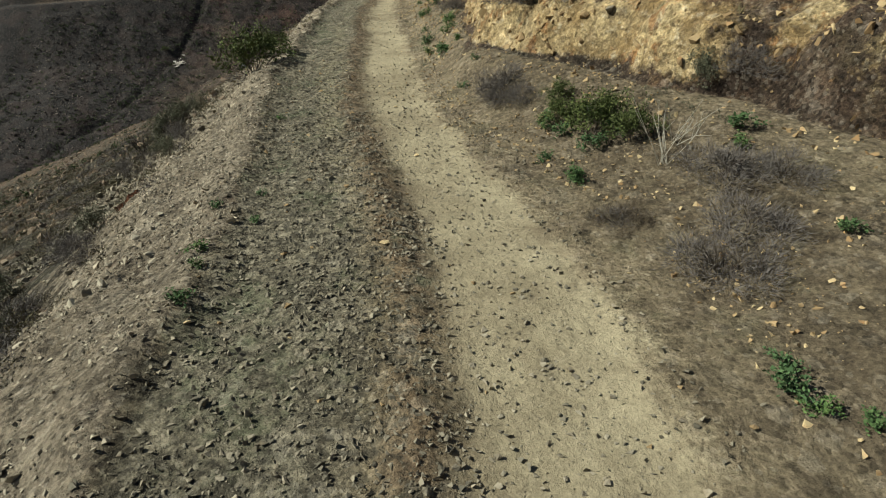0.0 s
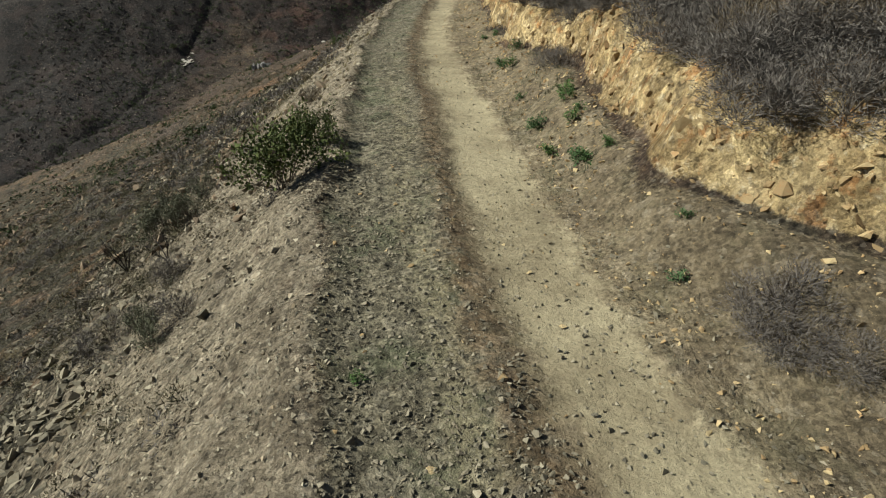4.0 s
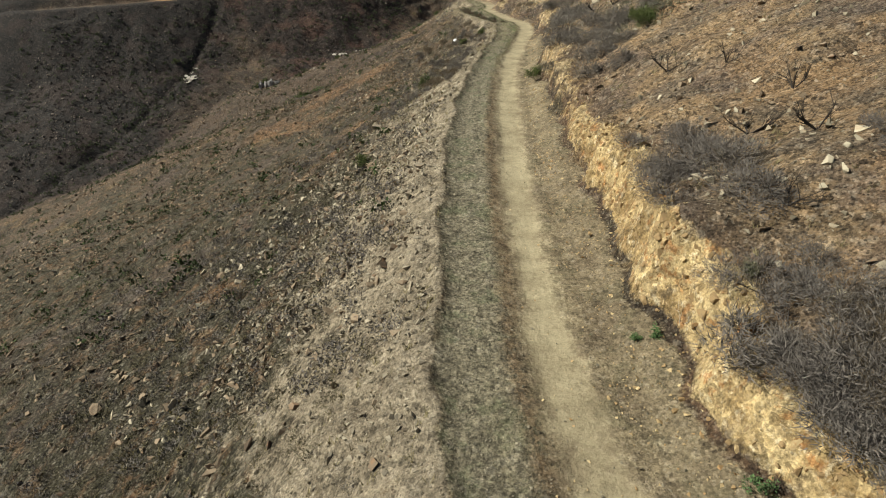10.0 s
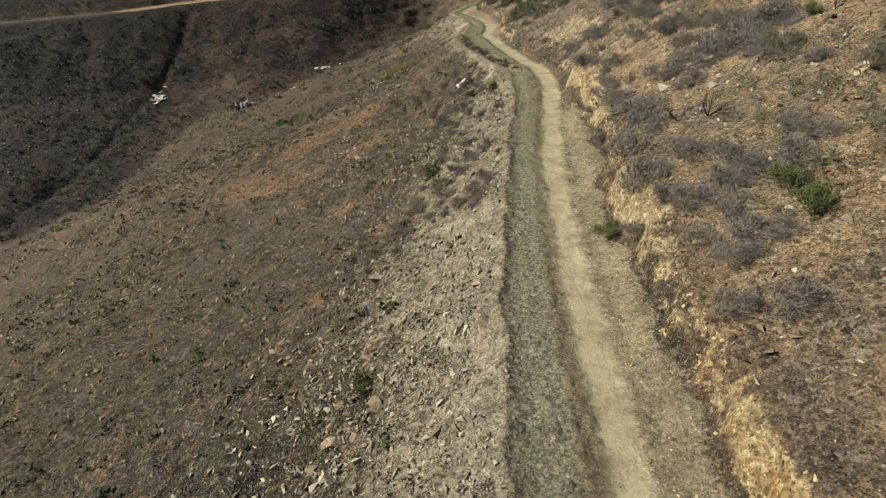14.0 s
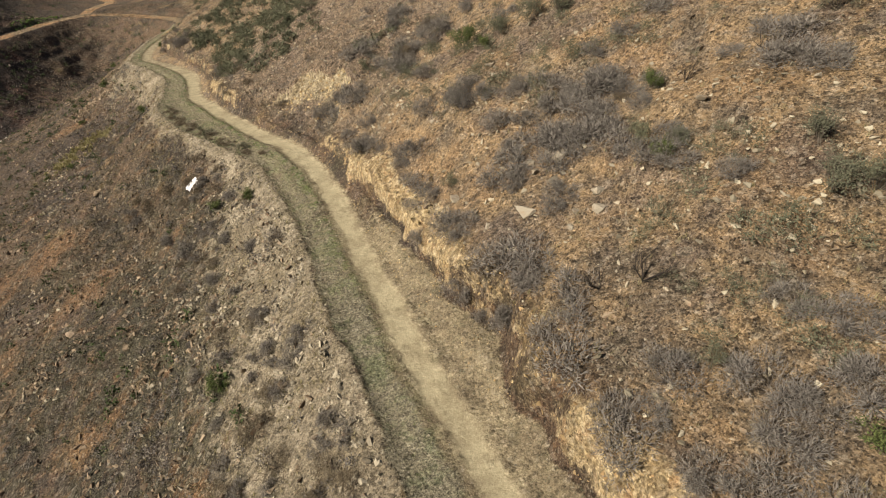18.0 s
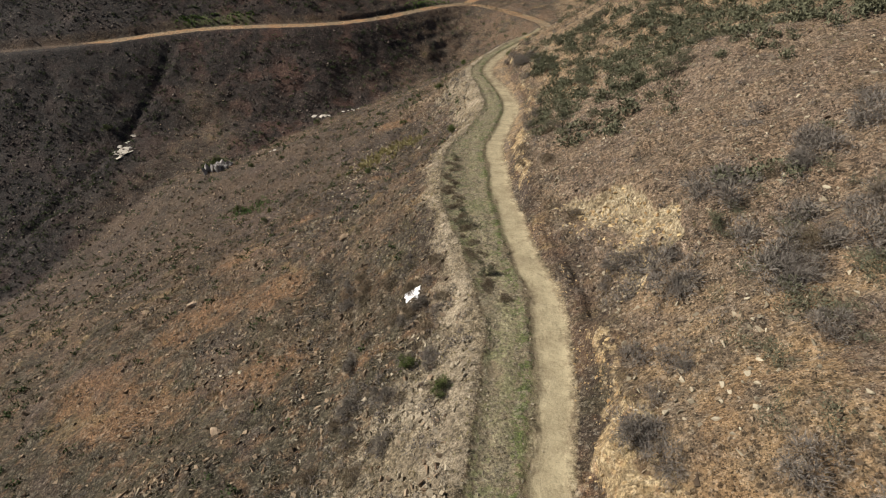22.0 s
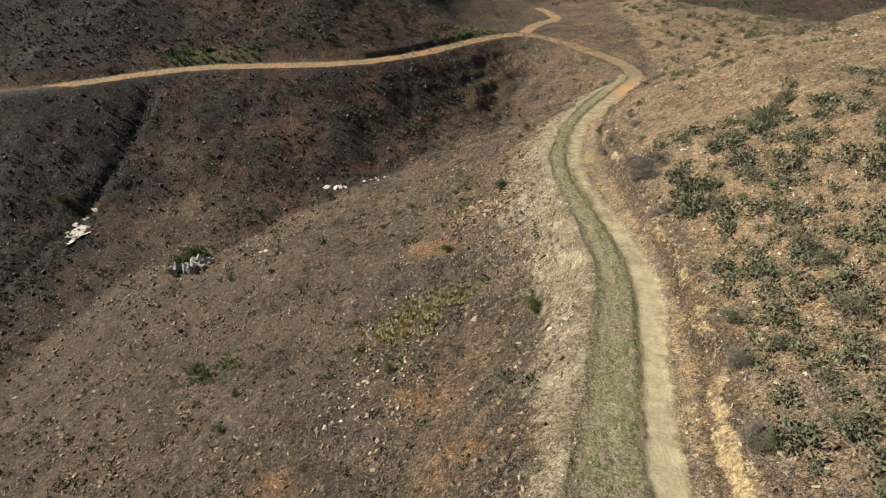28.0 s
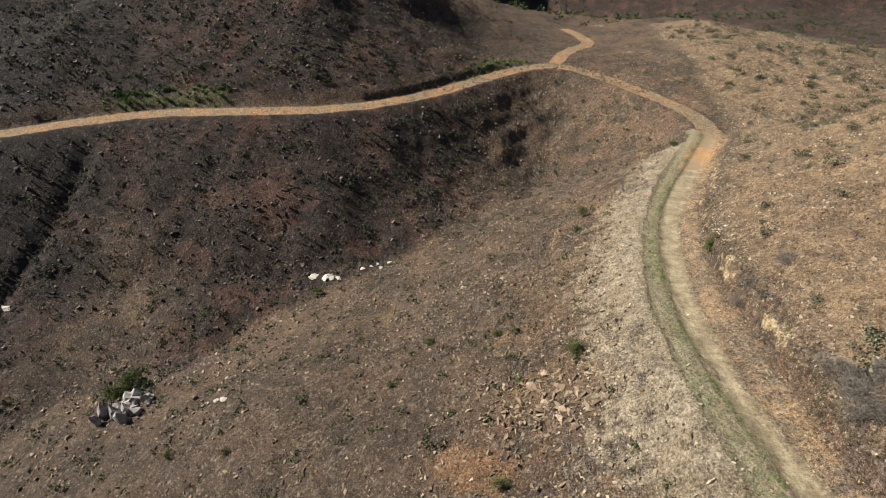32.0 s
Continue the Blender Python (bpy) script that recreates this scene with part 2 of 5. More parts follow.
    colour = n.mix(n.math("MULTIPLY", n.ramp(fleck, 0.505, 0.42), n.math("MULTIPLY", rugged, 0.8)), colour, n.mix(0.72, colour, (0.022, 0.018, 0.014)))
    colour = n.mix(n.math("MULTIPLY", n.ramp(fleck, 0.545, 0.60), n.math("MULTIPLY", n.math("MULTIPLY", rugged, 0.4), n.math("SUBTRACT", 1.0, n.math("MAXIMUM", n.math("MULTIPLY", burnt, 0.8), n.math("MULTIPLY", calm, 0.7))))), colour, n.mix(0.5, n.mix(1.0, colour, (2.0, 2.0, 2.0), "MULTIPLY"), (0.26, 0.22, 0.155)))
    rugged = n.math("MULTIPLY", rugged, n.math("SUBTRACT", 1.0, n.math("MULTIPLY", calm, 0.2)))
    lightness = n.math("SUBTRACT", 1.0, n.math("MULTIPLY", burnt, 0.6))
    crumbs = None
    for scale, share, weight in ((2.4, 0.30, 0.45), (6.5, 0.46, 0.75), (20, 0.54, 0.85)):
        on, tone, dist, other = specks(scale, share)
        lit = n.mix(n.ramp(tone, 0.45, 0.55), n.mix(1.0, colour, n.mix(other, (0.18, 0.18, 0.18), (0.56, 0.56, 0.56)), "MULTIPLY"), n.mix(n.math("MULTIPLY", n.math("MULTIPLY", other, 0.42), lightness), n.mix(1.0, colour, (1.5, 1.5, 1.52), "MULTIPLY"), (0.34, 0.31, 0.25)))
        colour = n.mix(n.math("MULTIPLY", on, n.math("MULTIPLY", rugged, weight)), colour, lit)
        rise = n.math("MULTIPLY", n.math("MULTIPLY", on, n.math("SUBTRACT", 0.6, dist)), 3.2 / scale)
        crumbs = rise if crumbs is None else n.math("ADD", crumbs, rise)
    colour = n.mix(n.math("ADD", 0.18, n.math("MULTIPLY", rugged, 0.45)), colour, n.mix(n.ramp(tiny, 0.25, 0.75), (0.40, 0.40, 0.40), (1.60, 1.60, 1.60)), "MULTIPLY")
    bump = n.math("ADD", n.math("MULTIPLY", small, 0.8), n.math("ADD", n.math("MULTIPLY", fleck, 0.35), n.math("MULTIPLY", tiny, 0.08)))
    bump = n.math("MULTIPLY", n.math("ADD", bump, crumbs), n.math("ADD", 0.06, n.math("MULTIPLY", rugged, 0.75)))
    # fractured rock of the cut: blocks with a tone and a level of their own
    squash = n.t.nodes.new("ShaderNodeVectorMath")
    squash.operation = "MULTIPLY_ADD"
    squash.inputs[1].default_value = (1.0, 1.0, 0.55)
    wobble = n.t.nodes.new("ShaderNodeTexNoise")
    wobble.inputs["Scale"].default_value = 1.6
    n.t.links.new(n.where, wobble.inputs["Vector"])
    n.t.links.new(n.where, squash.inputs[0])
    n.t.links.new(wobble.outputs["Color"], squash.inputs[2])
    for scale, weight in ((3.2, 0.8), (8.5, 0.6)):
        tone = n.t.nodes.new("ShaderNodeSeparateColor")
        n.t.links.new(n.cells(scale, "Color", squash.outputs[0]), tone.inputs[0])
        colour = n.mix(n.math("MULTIPLY", face, weight), colour, n.mix(tone.outputs[0], (0.52, 0.50, 0.48), (1.30, 1.30, 1.28)), "MULTIPLY")
        bump = n.math("ADD", bump, n.math("MULTIPLY", n.math("MULTIPLY", tone.outputs[1], face), 1.6 / scale))
    return n.finish(colour, bump, 1.0, 0.22)


def stone_material(name, dark, light, blotch):
    n = Net(name, 0.9)
    c = n.mix(n.island(), dark, light)
    c = n.mix(n.math("MULTIPLY", n.ramp(n.noise(6, 5, 0.6), 0.5, 0.7), 0.6), c, blotch)
    c = n.mix(n.math("MULTIPLY", n.ramp(n.noise(40, 3), 0.5, 0.7), 0.3), c, dark)
    return n.finish(c, n.noise(30, 5, 0.65), 0.5, 0.03)


def boulder_material(name, dark, light, blotch):
    n = Net(name, 0.88)
    c = n.mix(n.random(), dark, light)
    c = n.mix(n.math("MULTIPLY", n.ramp(n.noise(3, 6, 0.65), 0.45, 0.65), 0.7), c, blotch)
    c = n.mix(n.math("MULTIPLY", n.ramp(n.noise(18, 4), 0.55, 0.7), 0.5), c, dark)
    return n.finish(c, n.noise(12, 6, 0.65), 0.7, 0.06)


def plant_material(name, a, b, c=None):
    n = Net(name, 0.85)
    col = n.mix(n.island(), a, b)
    if c:
        col = n.mix(n.math("MULTIPLY", n.random(), 0.7), col, c)
    return n.finish(col)


EARTH = ground_material()
GREY_STONE = stone_material("grey_stone", (0.100, 0.090, 0.066), (0.315, 0.275, 0.20), (0.19, 0.15, 0.095))
PALE_STONE = stone_material("pale_stone", (0.15, 0.128, 0.09), (0.46, 0.405, 0.30), (0.28, 0.20, 0.12))
OCHRE_STONE = stone_material("ochre_stone", (0.25, 0.165, 0.08), (0.52, 0.41, 0.23), (0.38, 0.21, 0.09))
CUT_STONE = stone_material("cut_stone", (0.19, 0.125, 0.062), (0.43, 0.325, 0.175), (0.30, 0.165, 0.07))
SCREE_STONE = stone_material("scree_stone", (0.115, 0.098, 0.072), (0.385, 0.335, 0.25), (0.21, 0.155, 0.10))
BROWN_STONE = stone_material("brown_stone", (0.075, 0.055, 0.038), (0.31, 0.24, 0.165), (0.22, 0.125, 0.07))
BURNT_STONE = stone_material("burnt_stone", (0.026, 0.022, 0.020), (0.17, 0.14, 0.118), (0.085, 0.055, 0.042))
BOULDER = boulder_material("boulder_rock", (0.20, 0.172, 0.130), (0.35, 0.305, 0.235), (0.25, 0.185, 0.12))
WHITE_ROCK = boulder_material("white_rock", (0.36, 0.33, 0.285), (0.54, 0.50, 0.44), (0.27, 0.23, 0.18))
CRAG_ROCK = boulder_material("crag_rock", (0.13, 0.12, 0.115), (0.32, 0.305, 0.29), (0.46, 0.44, 0.42))
RUBBISH = boulder_material("bleached_sheet", (0.86, 0.86, 0.88), (0.92, 0.92, 0.94), (0.75, 0.75, 0.80))
RUST = boulder_material("rusty_metal", (0.13, 0.055, 0.03), (0.17, 0.07, 0.035), (0.06, 0.04, 0.03))
DRY = plant_material("dry_twigs", (0.066, 0.058, 0.051), (0.205, 0.182, 0.160), (0.12, 0.106, 0.097))
DRY_PALE = plant_material("pale_dry_twigs", (0.075, 0.066, 0.057), (0.250, 0.222, 0.192), (0.15, 0.133, 0.118))
DRY_BROWN = plant_material("brown_twigs", (0.068, 0.052, 0.034), (0.190, 0.148, 0.096), (0.115, 0.09, 0.062))
SCRUB = plant_material("olive_brown_twigs", (0.040, 0.036, 0.020), (0.125, 0.108, 0.058), (0.075, 0.066, 0.038))
OLIVE = plant_material("olive_leaves", (0.052, 0.056, 0.032), (0.165, 0.166, 0.104), (0.10, 0.10, 0.07))
LEAF = plant_material("green_leaves", (0.024, 0.040, 0.012), (0.080, 0.104, 0.034), (0.042, 0.058, 0.022))
BUSH = plant_material("bush_leaves", (0.036, 0.052, 0.014), (0.125, 0.148, 0.046), (0.07, 0.085, 0.03))
BRIGHT = plant_material("bright_leaves", (0.045, 0.085, 0.025), (0.115, 0.175, 0.055), (0.06, 0.105, 0.05))
STRAW = plant_material("straw", (0.13, 0.108, 0.056), (0.33, 0.28, 0.15), (0.22, 0.19, 0.095))
CHAR = plant_material("charred_wood", (0.016, 0.013, 0.011), (0.05, 0.040, 0.032))
BARK = plant_material("bark", (0.06, 0.048, 0.036), (0.14, 0.115, 0.09))
FRESH = plant_material("fresh_grass", (0.075, 0.125, 0.030), (0.17, 0.245, 0.065))
TUSSOCK = plant_material("tussock_blades", (0.19, 0.165, 0.075), (0.36, 0.315, 0.155))

# ---- shape of the land ----
# the near road: how far along (y), its left edge, wheel track, foot of the cut, height, height of the cut
YS = [-8, 2, 4, 6, 9, 10.8, 14.5, 17, 20.5, 24, 29, 33, 37, 43, 49, 55, 60, 66, 72, 76, 80, 85, 91, 97, 101, 106, 115, 120, 125, 130, 137, 142, 147, 151, 157, 167, 174]
EDGE = [-1.2, -1.9, -2.15, -2.4, -2.88, -3.2, -3.7, -3.85, -4.1, -4.3, -4.35, -4.22, -4.08, -3.75, -2.8, -2.05, -1.25, -0.1, 0.4, 0.8, 0.3, -1.15, -2.5, -2.75, -2.45, -1.4, 0.1, -0.35, -0.9, -1.75, -2.05, -1.4, -0.7, 0.2, 1.9, 5.9, 9.2]
TRACK = [1.6, 1.0, 0.7, 0.5, -0.45, -0.68, -1.1, -1.25, -1.65, -1.9, -2.0, -1.92, -1.68, -1.28, -0.75, 0.12, 1.0, 2.15, 3.1, 3.35, 3.2, 2.3, 1.45, 1.2, 0.95, 1.75, 2.85, 2.3, 1.3, 0.45, 0.25, 0.6, 1.3, 2.2, 4.1, 8.4, 11.4]
FOOT = [5.8, 5.7, 5.6, 5.3, 3.6, 1.15, 1.1, 0.85, 0.65, 0.35, 0.1, 0.15, 0.25, 0.5, 1.3, 2.3, 2.75, 3.65, 4.6, 4.75, 4.55, 3.6, 2.75, 2.45, 2.4, 3.4, 4.4, 3.8, 3.0, 2.95, 2.5, 2.75, 3.3, 4.3, 6.3, 10.5, 13.5]
LEVEL = [0.25, 0.09, 0.04, -0.02, -0.12, -0.21, -0.42, -0.52, -0.72, -0.86, -1.13, -1.38, -1.6, -1.95, -2.4, -3.1, -3.75, -4.4, -5.0, -5.5, -6.1, -6.65, -7.3, -8.15, -8.85, -9.8, -11.0, -11.4, -12.0, -12.75, -14.1, -15.0, -15.8, -16.3, -16.9, -17.6, -18.1]
CUT = [1.3, 1.3, 1.3, 1.2, 1.0, 0.85, 0.9, 0.95, 1.0, 1.2, 1.45, 1.1, 1.0, 1.2, 1.6, 1.4, 1.3, 1.2, 0.9, 0.8, 0.8, 0.9, 0.9, 0.8, 0.6, 0.6, 0.6, 0.7, 0.9, 1.2, 1.3, 1.2, 1.1, 0.9, 0.8, 0.7, 0.5]
# half the width of the beaten track
HALF = [0.7, 0.7, 0.68, 0.62, 0.5, 0.42, 0.5, 0.43, 0.38, 0.32, 0.3, 0.32, 0.32, 0.36, 0.42, 0.38, 0.42, 0.42, 0.45, 0.58, 0.55, 0.55, 0.45, 0.5, 0.48, 0.5, 0.62, 0.6, 0.5, 0.4, 0.42, 0.5, 0.55, 0.6, 0.75, 0.8, 0.8]
# the far road, from the bend round the head of the valley: x, y, height
FAR = [(7.5, 165, -17.5), (10.5, 171.5, -17.9), (11.9, 177, -18.3), (11.0, 182, -18.6), (8.0, 188, -19.0), (3.0, 196, -19.5), (-3.5, 203.5, -19.8), (-9.0, 202, -19.6),
       (-14.8, 195.2, -19.3), (-23, 184, -18.9), (-33, 176, -18.4), (-45.6, 173, -18.2), (-55.5, 171.6, -18.4), (-63, 168.5, -18.7), (-70, 165, -19.1), (-80, 160, -19.5), (-110, 152, -20.5), (-170, 150, -23)]
SPUR = [(-5.5, 203.5, -19.8), (-3.0, 214, -20.4), (2.0, 221, -20.9), (0.5, 228, -21.3), (-2.0, 234, -21.5)]


def smooth_nodes(values):
    fine = np.arange(-20, 260, 0.25)
    v = np.interp(fine, YS, values)
    k = np.exp(-0.5 * (np.arange(-12, 13) / 4.5) ** 2)
    p = np.pad(v, 12, mode="edge")
    return fine, np.convolve(p, k / k.sum(), mode="valid")


SM = {n: smooth_nodes(v) for n, v in (("edge", EDGE), ("track", TRACK), ("foot", FOOT), ("level", LEVEL), ("cut", CUT), ("half", HALF))}


def along(name, y):
    return np.interp(y, *SM[name])


def lattice(ix, iy, seed):
    h = (ix.astype(np.int64) * 374761393 + iy.astype(np.int64) * 668265263 + seed * 974711) & 0xFFFFFFFF
    h = ((h ^ (h >> 13)) * 1274126177) & 0xFFFFFFFF
    h = (h ^ (h >> 16)) & 0xFFFFFF
    return h / float(0xFFFFFF) * 2 - 1


def waves(x, y, size, seed=0):
    """Smooth value noise from -1 to 1 with lumps of that size in metres."""
    x, y = np.asarray(x, float) / size, np.asarray(y, float) / size
    x, y = 0.8 * x + 0.6 * y + seed * 7.1, 0.8 * y - 0.6 * x
    ix, iy = np.floor(x), np.floor(y)
    fx, fy = x - ix, y - iy
    fx, fy = fx * fx * (3 - 2 * fx), fy * fy * (3 - 2 * fy)
    a, b = lattice(ix, iy, seed), lattice(ix + 1, iy, seed)
    c, d = lattice(ix, iy + 1, seed), lattice(ix + 1, iy + 1, seed)
    return (a + (b - a) * fx) * (1 - fy) + (c + (d - c) * fx) * fy


def rough(x, y, size, octaves=4, seed=0, gain=0.5):
    out, amp = 0.0, 1.0
    for i in range(octaves):
        out = out + amp * waves(x, y, size / 2 ** i, seed + i * 3)
        amp *= gain
    return out


def ramp(a, b, v):
    t = np.clip((v - a) / (b - a), 0, 1)
    return t * t * (3 - 2 * t)


def by_line(x, y, line):
    """Distance to a line of (x, y, z), its height there, the side (1: right of travel), the part along it."""
    best = np.full(np.shape(x), 1e9)
    level, side, part = np.zeros_like(best), np.zeros_like(best), np.zeros_like(best)
    for i in range(len(line) - 1):
        (ax, ay, az), (bx, by, bz) = line[i], line[i + 1]
        dx, dy = bx - ax, by - ay
        t = np.clip(((x - ax) * dx + (y - ay) * dy) / (dx * dx + dy * dy), 0, 1)
        d = np.hypot(x - ax - t * dx, y - ay - t * dy)
        near = d < best
        best = np.where(near, d, best)
        level = np.where(near, az + t * (bz - az), level)
        side = np.where(near, np.where((x - ax) * dy - (y - ay) * dx > 0, 1.0, -1.0), side)
        part = np.where(near, i + t, part)
    return best, level, side, part


def round_line(line, times=2):
    """The line with its corners cut."""
    for _ in range(times):
        new_line = [line[0]]
        for p, q in zip(line, line[1:]):
            new_line += [tuple(0.75 * a + 0.25 * b for a, b in zip(p, q)), tuple(0.25 * a + 0.75 * b for a, b in zip(p, q))]
        line = new_line + [line[-1]]
    return line


FAR_LINE = [(0.5, -400, -6), (0.5, 100, -9), (0.5, 130, -13), (2.2, 150, -16.2), (4.3, 157, -16.9)] + round_line(FAR, 1)
SPUR_LINE = round_line(SPUR, 1)
HEAD = min(range(len(FAR_LINE)), key=lambda i: -FAR_LINE[i][1])
NEAR_LIMB, FAR_LIMB = FAR_LINE[4:HEAD + 1], FAR_LINE[HEAD:]
SCARP = [(3.2, 88.6, 0), (5.1, 86.8, 0), (6.4, 85.6, 0), (7.7, 84.3, 0), (8.2, 83.0, 0), (9.0, 81.0, 0), (8.8, 79.6, 0), (7.8, 78.6, 0), (6.6, 77.0, 0), (5.4, 76.0, 0)]
# the lit spur, where the dark of the far slope is held back
TONGUE = [(-51.5, 143, 5), (-49.5, 150, 5), (-55, 136, 4.5), (-52.5, 156, 3.5), (-58, 130, 4.5), (-48, 144, 4)]
RUSTY = [(-26, 83.5, 4), (-20, 88, 4), (-13, 88, 3), (-12, 80, 3.5), (-20.5, 79.6, 4), (-5, 78, 1.5), (-12, 66, 2.5), (-8, 56.3, 2), (-20, 97, 4), (-12, 128, 3), (-9, 110, 3), (-7, 104, 2.5), (-17, 104, 3), (-11, 50, 2), (-14, 36, 1.6)]
DITCH = [(-60, 172, 0), (-61, 163, 0), (-63.5, 146, 0), (-70, 122, 0), (-82, 100, 0)]


def soft_max(a, b, k):
    h = np.clip(0.5 + 0.5 * (a - b) / k, 0, 1)
    return b + (a - b) * h + k * h * (1 - h)


def land(x, y, fine=True):
    """Height of the ground and the kinds of soil at each place."""
    x, y = np.asarray(x, float), np.asarray(y, float)
    edge, track, foot, level, cut = (along(n, y) for n in ("edge", "track", "foot", "level", "cut"))
    wob = 0.16 * waves(x * 0.2, y, 1.6, 11) + 0.08 * waves(x * 0.3, y, 0.5, 12)
    left = edge - x + wob
    right = x - foot + 0.45 * waves(x * 0.25, y, 2.6, 14) + 0.28 * waves(x * 0.3, y, 0.9, 15)
    bench = level + 0.0 * x
    # down the left side
    ease = 1 - 0.12 * ramp(120, 140, y)
    d = np.maximum(left, 0)
    berm = ramp(15, 22, y) * ramp(68, 58, y)
    lip = (0.10 + 0.03 * berm * waves(x * 0.3, y, 0.6, 19)) * np.exp(-((left - 0.25 + 0.12 * berm) / (0.28 - 0.1 * berm)) ** 2) * (1 - 0.6 * ramp(75, 100, y))
    flat = 0.65 + 0.6 * ramp(11, 7, y)
    drop = 0.28 * np.minimum(d, flat) + 0.76 * np.clip(d - flat, 0, 7.1) + 0.50 * np.clip(d - 8, 0, 12) + 0.40 * np.clip(d - 20, 0, 60) + 0.22 * np.maximum(d - 80, 0)
    drop = drop + 1.1 * ramp(0.4, 3.3, d) * ramp(11, 5, d) * ramp(104, 113, y) * ramp(130, 123, y)
    # the verge and the cut on the right side
    verge = (0.38 + 0.36 * ramp(26, 18, y)) * ramp(0.1, 1.0, (x - track - 0.7) / np.maximum(foot - track - 0.7, 0.4))
    r = np.maximum(right, 0)
    steep = 0.55 + 0.25 * waves(x * 0.2, y, 4.0, 21)
    face = cut * ramp(0, 1.0, r / np.maximum(steep, 0.25)) * (1 + 0.25 * waves(x * 0.1, y, 3.5, 22))
    tilt = 1 - 0.45 * ramp(150, 185, y)
    hill = (0.58 * np.clip(r - 0.5, 0, 12) + 0.34 * np.clip(r - 12.5, 0, 60) + 0.2 * np.maximum(r - 72, 0)) * tilt
    hill = hill + 1.0 * ramp(1.0, 5.0, r) * ramp(58, 66, y) * ramp(92, 84, y)
    scarp_d, _, scarp_side, _ = by_line(x + 0.3 * waves(x, y, 1.3, 23), y + 0.3 * waves(x, y, 1.1, 24), SCARP)
    hollow = (scarp_side > 0) * ramp(76.2, 77.6, y) * ramp(89.2, 87.4, y) * ramp(1.0, 3.0, right)
    face = face * (1 - ramp(76, 78, y) * ramp(90, 88, y)) + 0.3 * cut * ramp(0, 2, r) * ramp(76, 78, y) * ramp(90, 88, y)
    hill = hill - 0.6 * hollow * ramp(-0.05, 0.4, scarp_d) * ramp(4.4, 0.6, scarp_d) + 0.35 * (scarp_side < 0) * ramp(2.5, 0.2, scarp_d) * ramp(76.2, 77.6, y) * ramp(89.2, 87.4, y)
    near = bench + lip - drop * ease + verge + face + hill
    slope_part = ramp(0.8, 6, left) + ramp(1.0, 5, right)
    near = near + slope_part * (0.55 * rough(x, y, 9.0, 3, 31) + 0.10 * rough(x, y, 1.4, 3, 35))
    # the far side of the valley
    fd, flevel, side, part = by_line(x, y, FAR_LINE)
    out = np.maximum(fd - 1.7 - 0.25 * waves(x, y, 2.5, 41), 0)
    def fall(d):
        o = np.maximum(d - 1.7 - 0.25 * waves(x, y, 2.5, 41), 0)
        return 0.68 * np.minimum(o, 17) + 0.30 * np.maximum(o - 17, 0)
    da, la = by_line(x, y, NEAR_LIMB)[:2]
    db, lb = by_line(x, y, FAR_LIMB)[:2]
    bowl = soft_max(la - fall(da), lb - fall(db), 5.0)
    bowl = bowl + (flevel - fall(fd) - bowl) * ramp(7, 2, fd)
    down = flevel - bowl
    down = down + 0.07 * ramp(1, 3, out) * ramp(14, 9, out) * np.sin(out * 2.6 + 0.6 * waves(x, y, 8, 44)) * ramp(-34, -14, x)
    back = ramp(206, 240, y)
    west = ramp(6 - 18 * back, -46 - 44 * back, x) * (y > 140)
    past = part > 4.0
    bank = (0.35 + 0.35 * west) * ramp(0, 1.0, out / 0.8)
    up = bank + (0.20 + 0.38 * west) * np.minimum(out, 18 + 42 * west) - 0.12 * (1 - west) * np.clip(out - 18, 0, 60)
    up = up * np.where(side > 0, 1, 0)
    far = flevel + np.where(side > 0, up, -down)
    ditch = by_line(x, y, DITCH)[0]
    far = far - 0.65 * np.exp(-((ditch + 0.5 * waves(x, y, 3.0, 45)) / 0.9) ** 2) * ramp(0.3, 3, out) - 0.5 * np.exp(-(ditch / 5.0) ** 2) * ramp(1, 8, out)
    far = far + ramp(0.6, 5, out) * (0.5 * rough(x, y, 8.0, 3, 51) + 0.14 * rough(x, y, 1.6, 3, 55))
    far = np.where(past, far, -400.0)
    near_low = np.where(y > 172, -400.0, near)
    h = np.where((side > 0) & past, far, soft_max(near_low, far, 0.8))
    mix = ramp(160, 178, y)
    h = np.where((side > 0) & (x > 0), near * (1 - mix) + np.where(past, far, near) * mix, h)
    h = np.where((y > 172) & (side < 0), far, h)
    spur_d, spur_z = by_line(x, y, SPUR_LINE)[:2]
    h = np.where(y > 196, h + (spur_z - h) * ramp(28, 1.5, spur_d) * ramp(196, 206, y), h)
    close = ramp(6, 2.5, fd) * (y > 150) * past * ramp(-6, -1, x)
    h = h + close * (near * (1 - mix) + far * mix - h) * ramp(182, 176, y)
    # past the saddle the land falls away and rises again far off
    gone = ramp(228, 300, y + 0.25 * x) * ramp(-95, 35, x + 0.25 * (y - 230))
    h = h - gone * (9 + 0.16 * np.maximum(y - 240, 0))
    h = np.where(y > 420, h + 0.62 * (y - 420) * ramp(420, 470, y), h)
    h = h + ramp(236, 330, y) * 7 * rough(x, y, 90, 3, 61)
    # westwards the land drops to another valley, with a steep ridge behind it
    h = h - (14 + 6 * waves(x, y, 30, 63)) * ramp(-104, -128, x + 5 * waves(x, y, 14, 64))
    h = h + (0.70 * np.clip(-x - 142 + 9 * rough(x, y, 40, 3, 65), 0, 105) - 0.1 * np.maximum(-x - 240, 0)) * (y < 330)
    # the wheel track, the loose gravel and the ruts
    on_road = (left < 0.3) & (right < 0.2) & (y < 176)
    t = x - track + 0.10 * waves(x * 0.2, y, 3.0, 71)
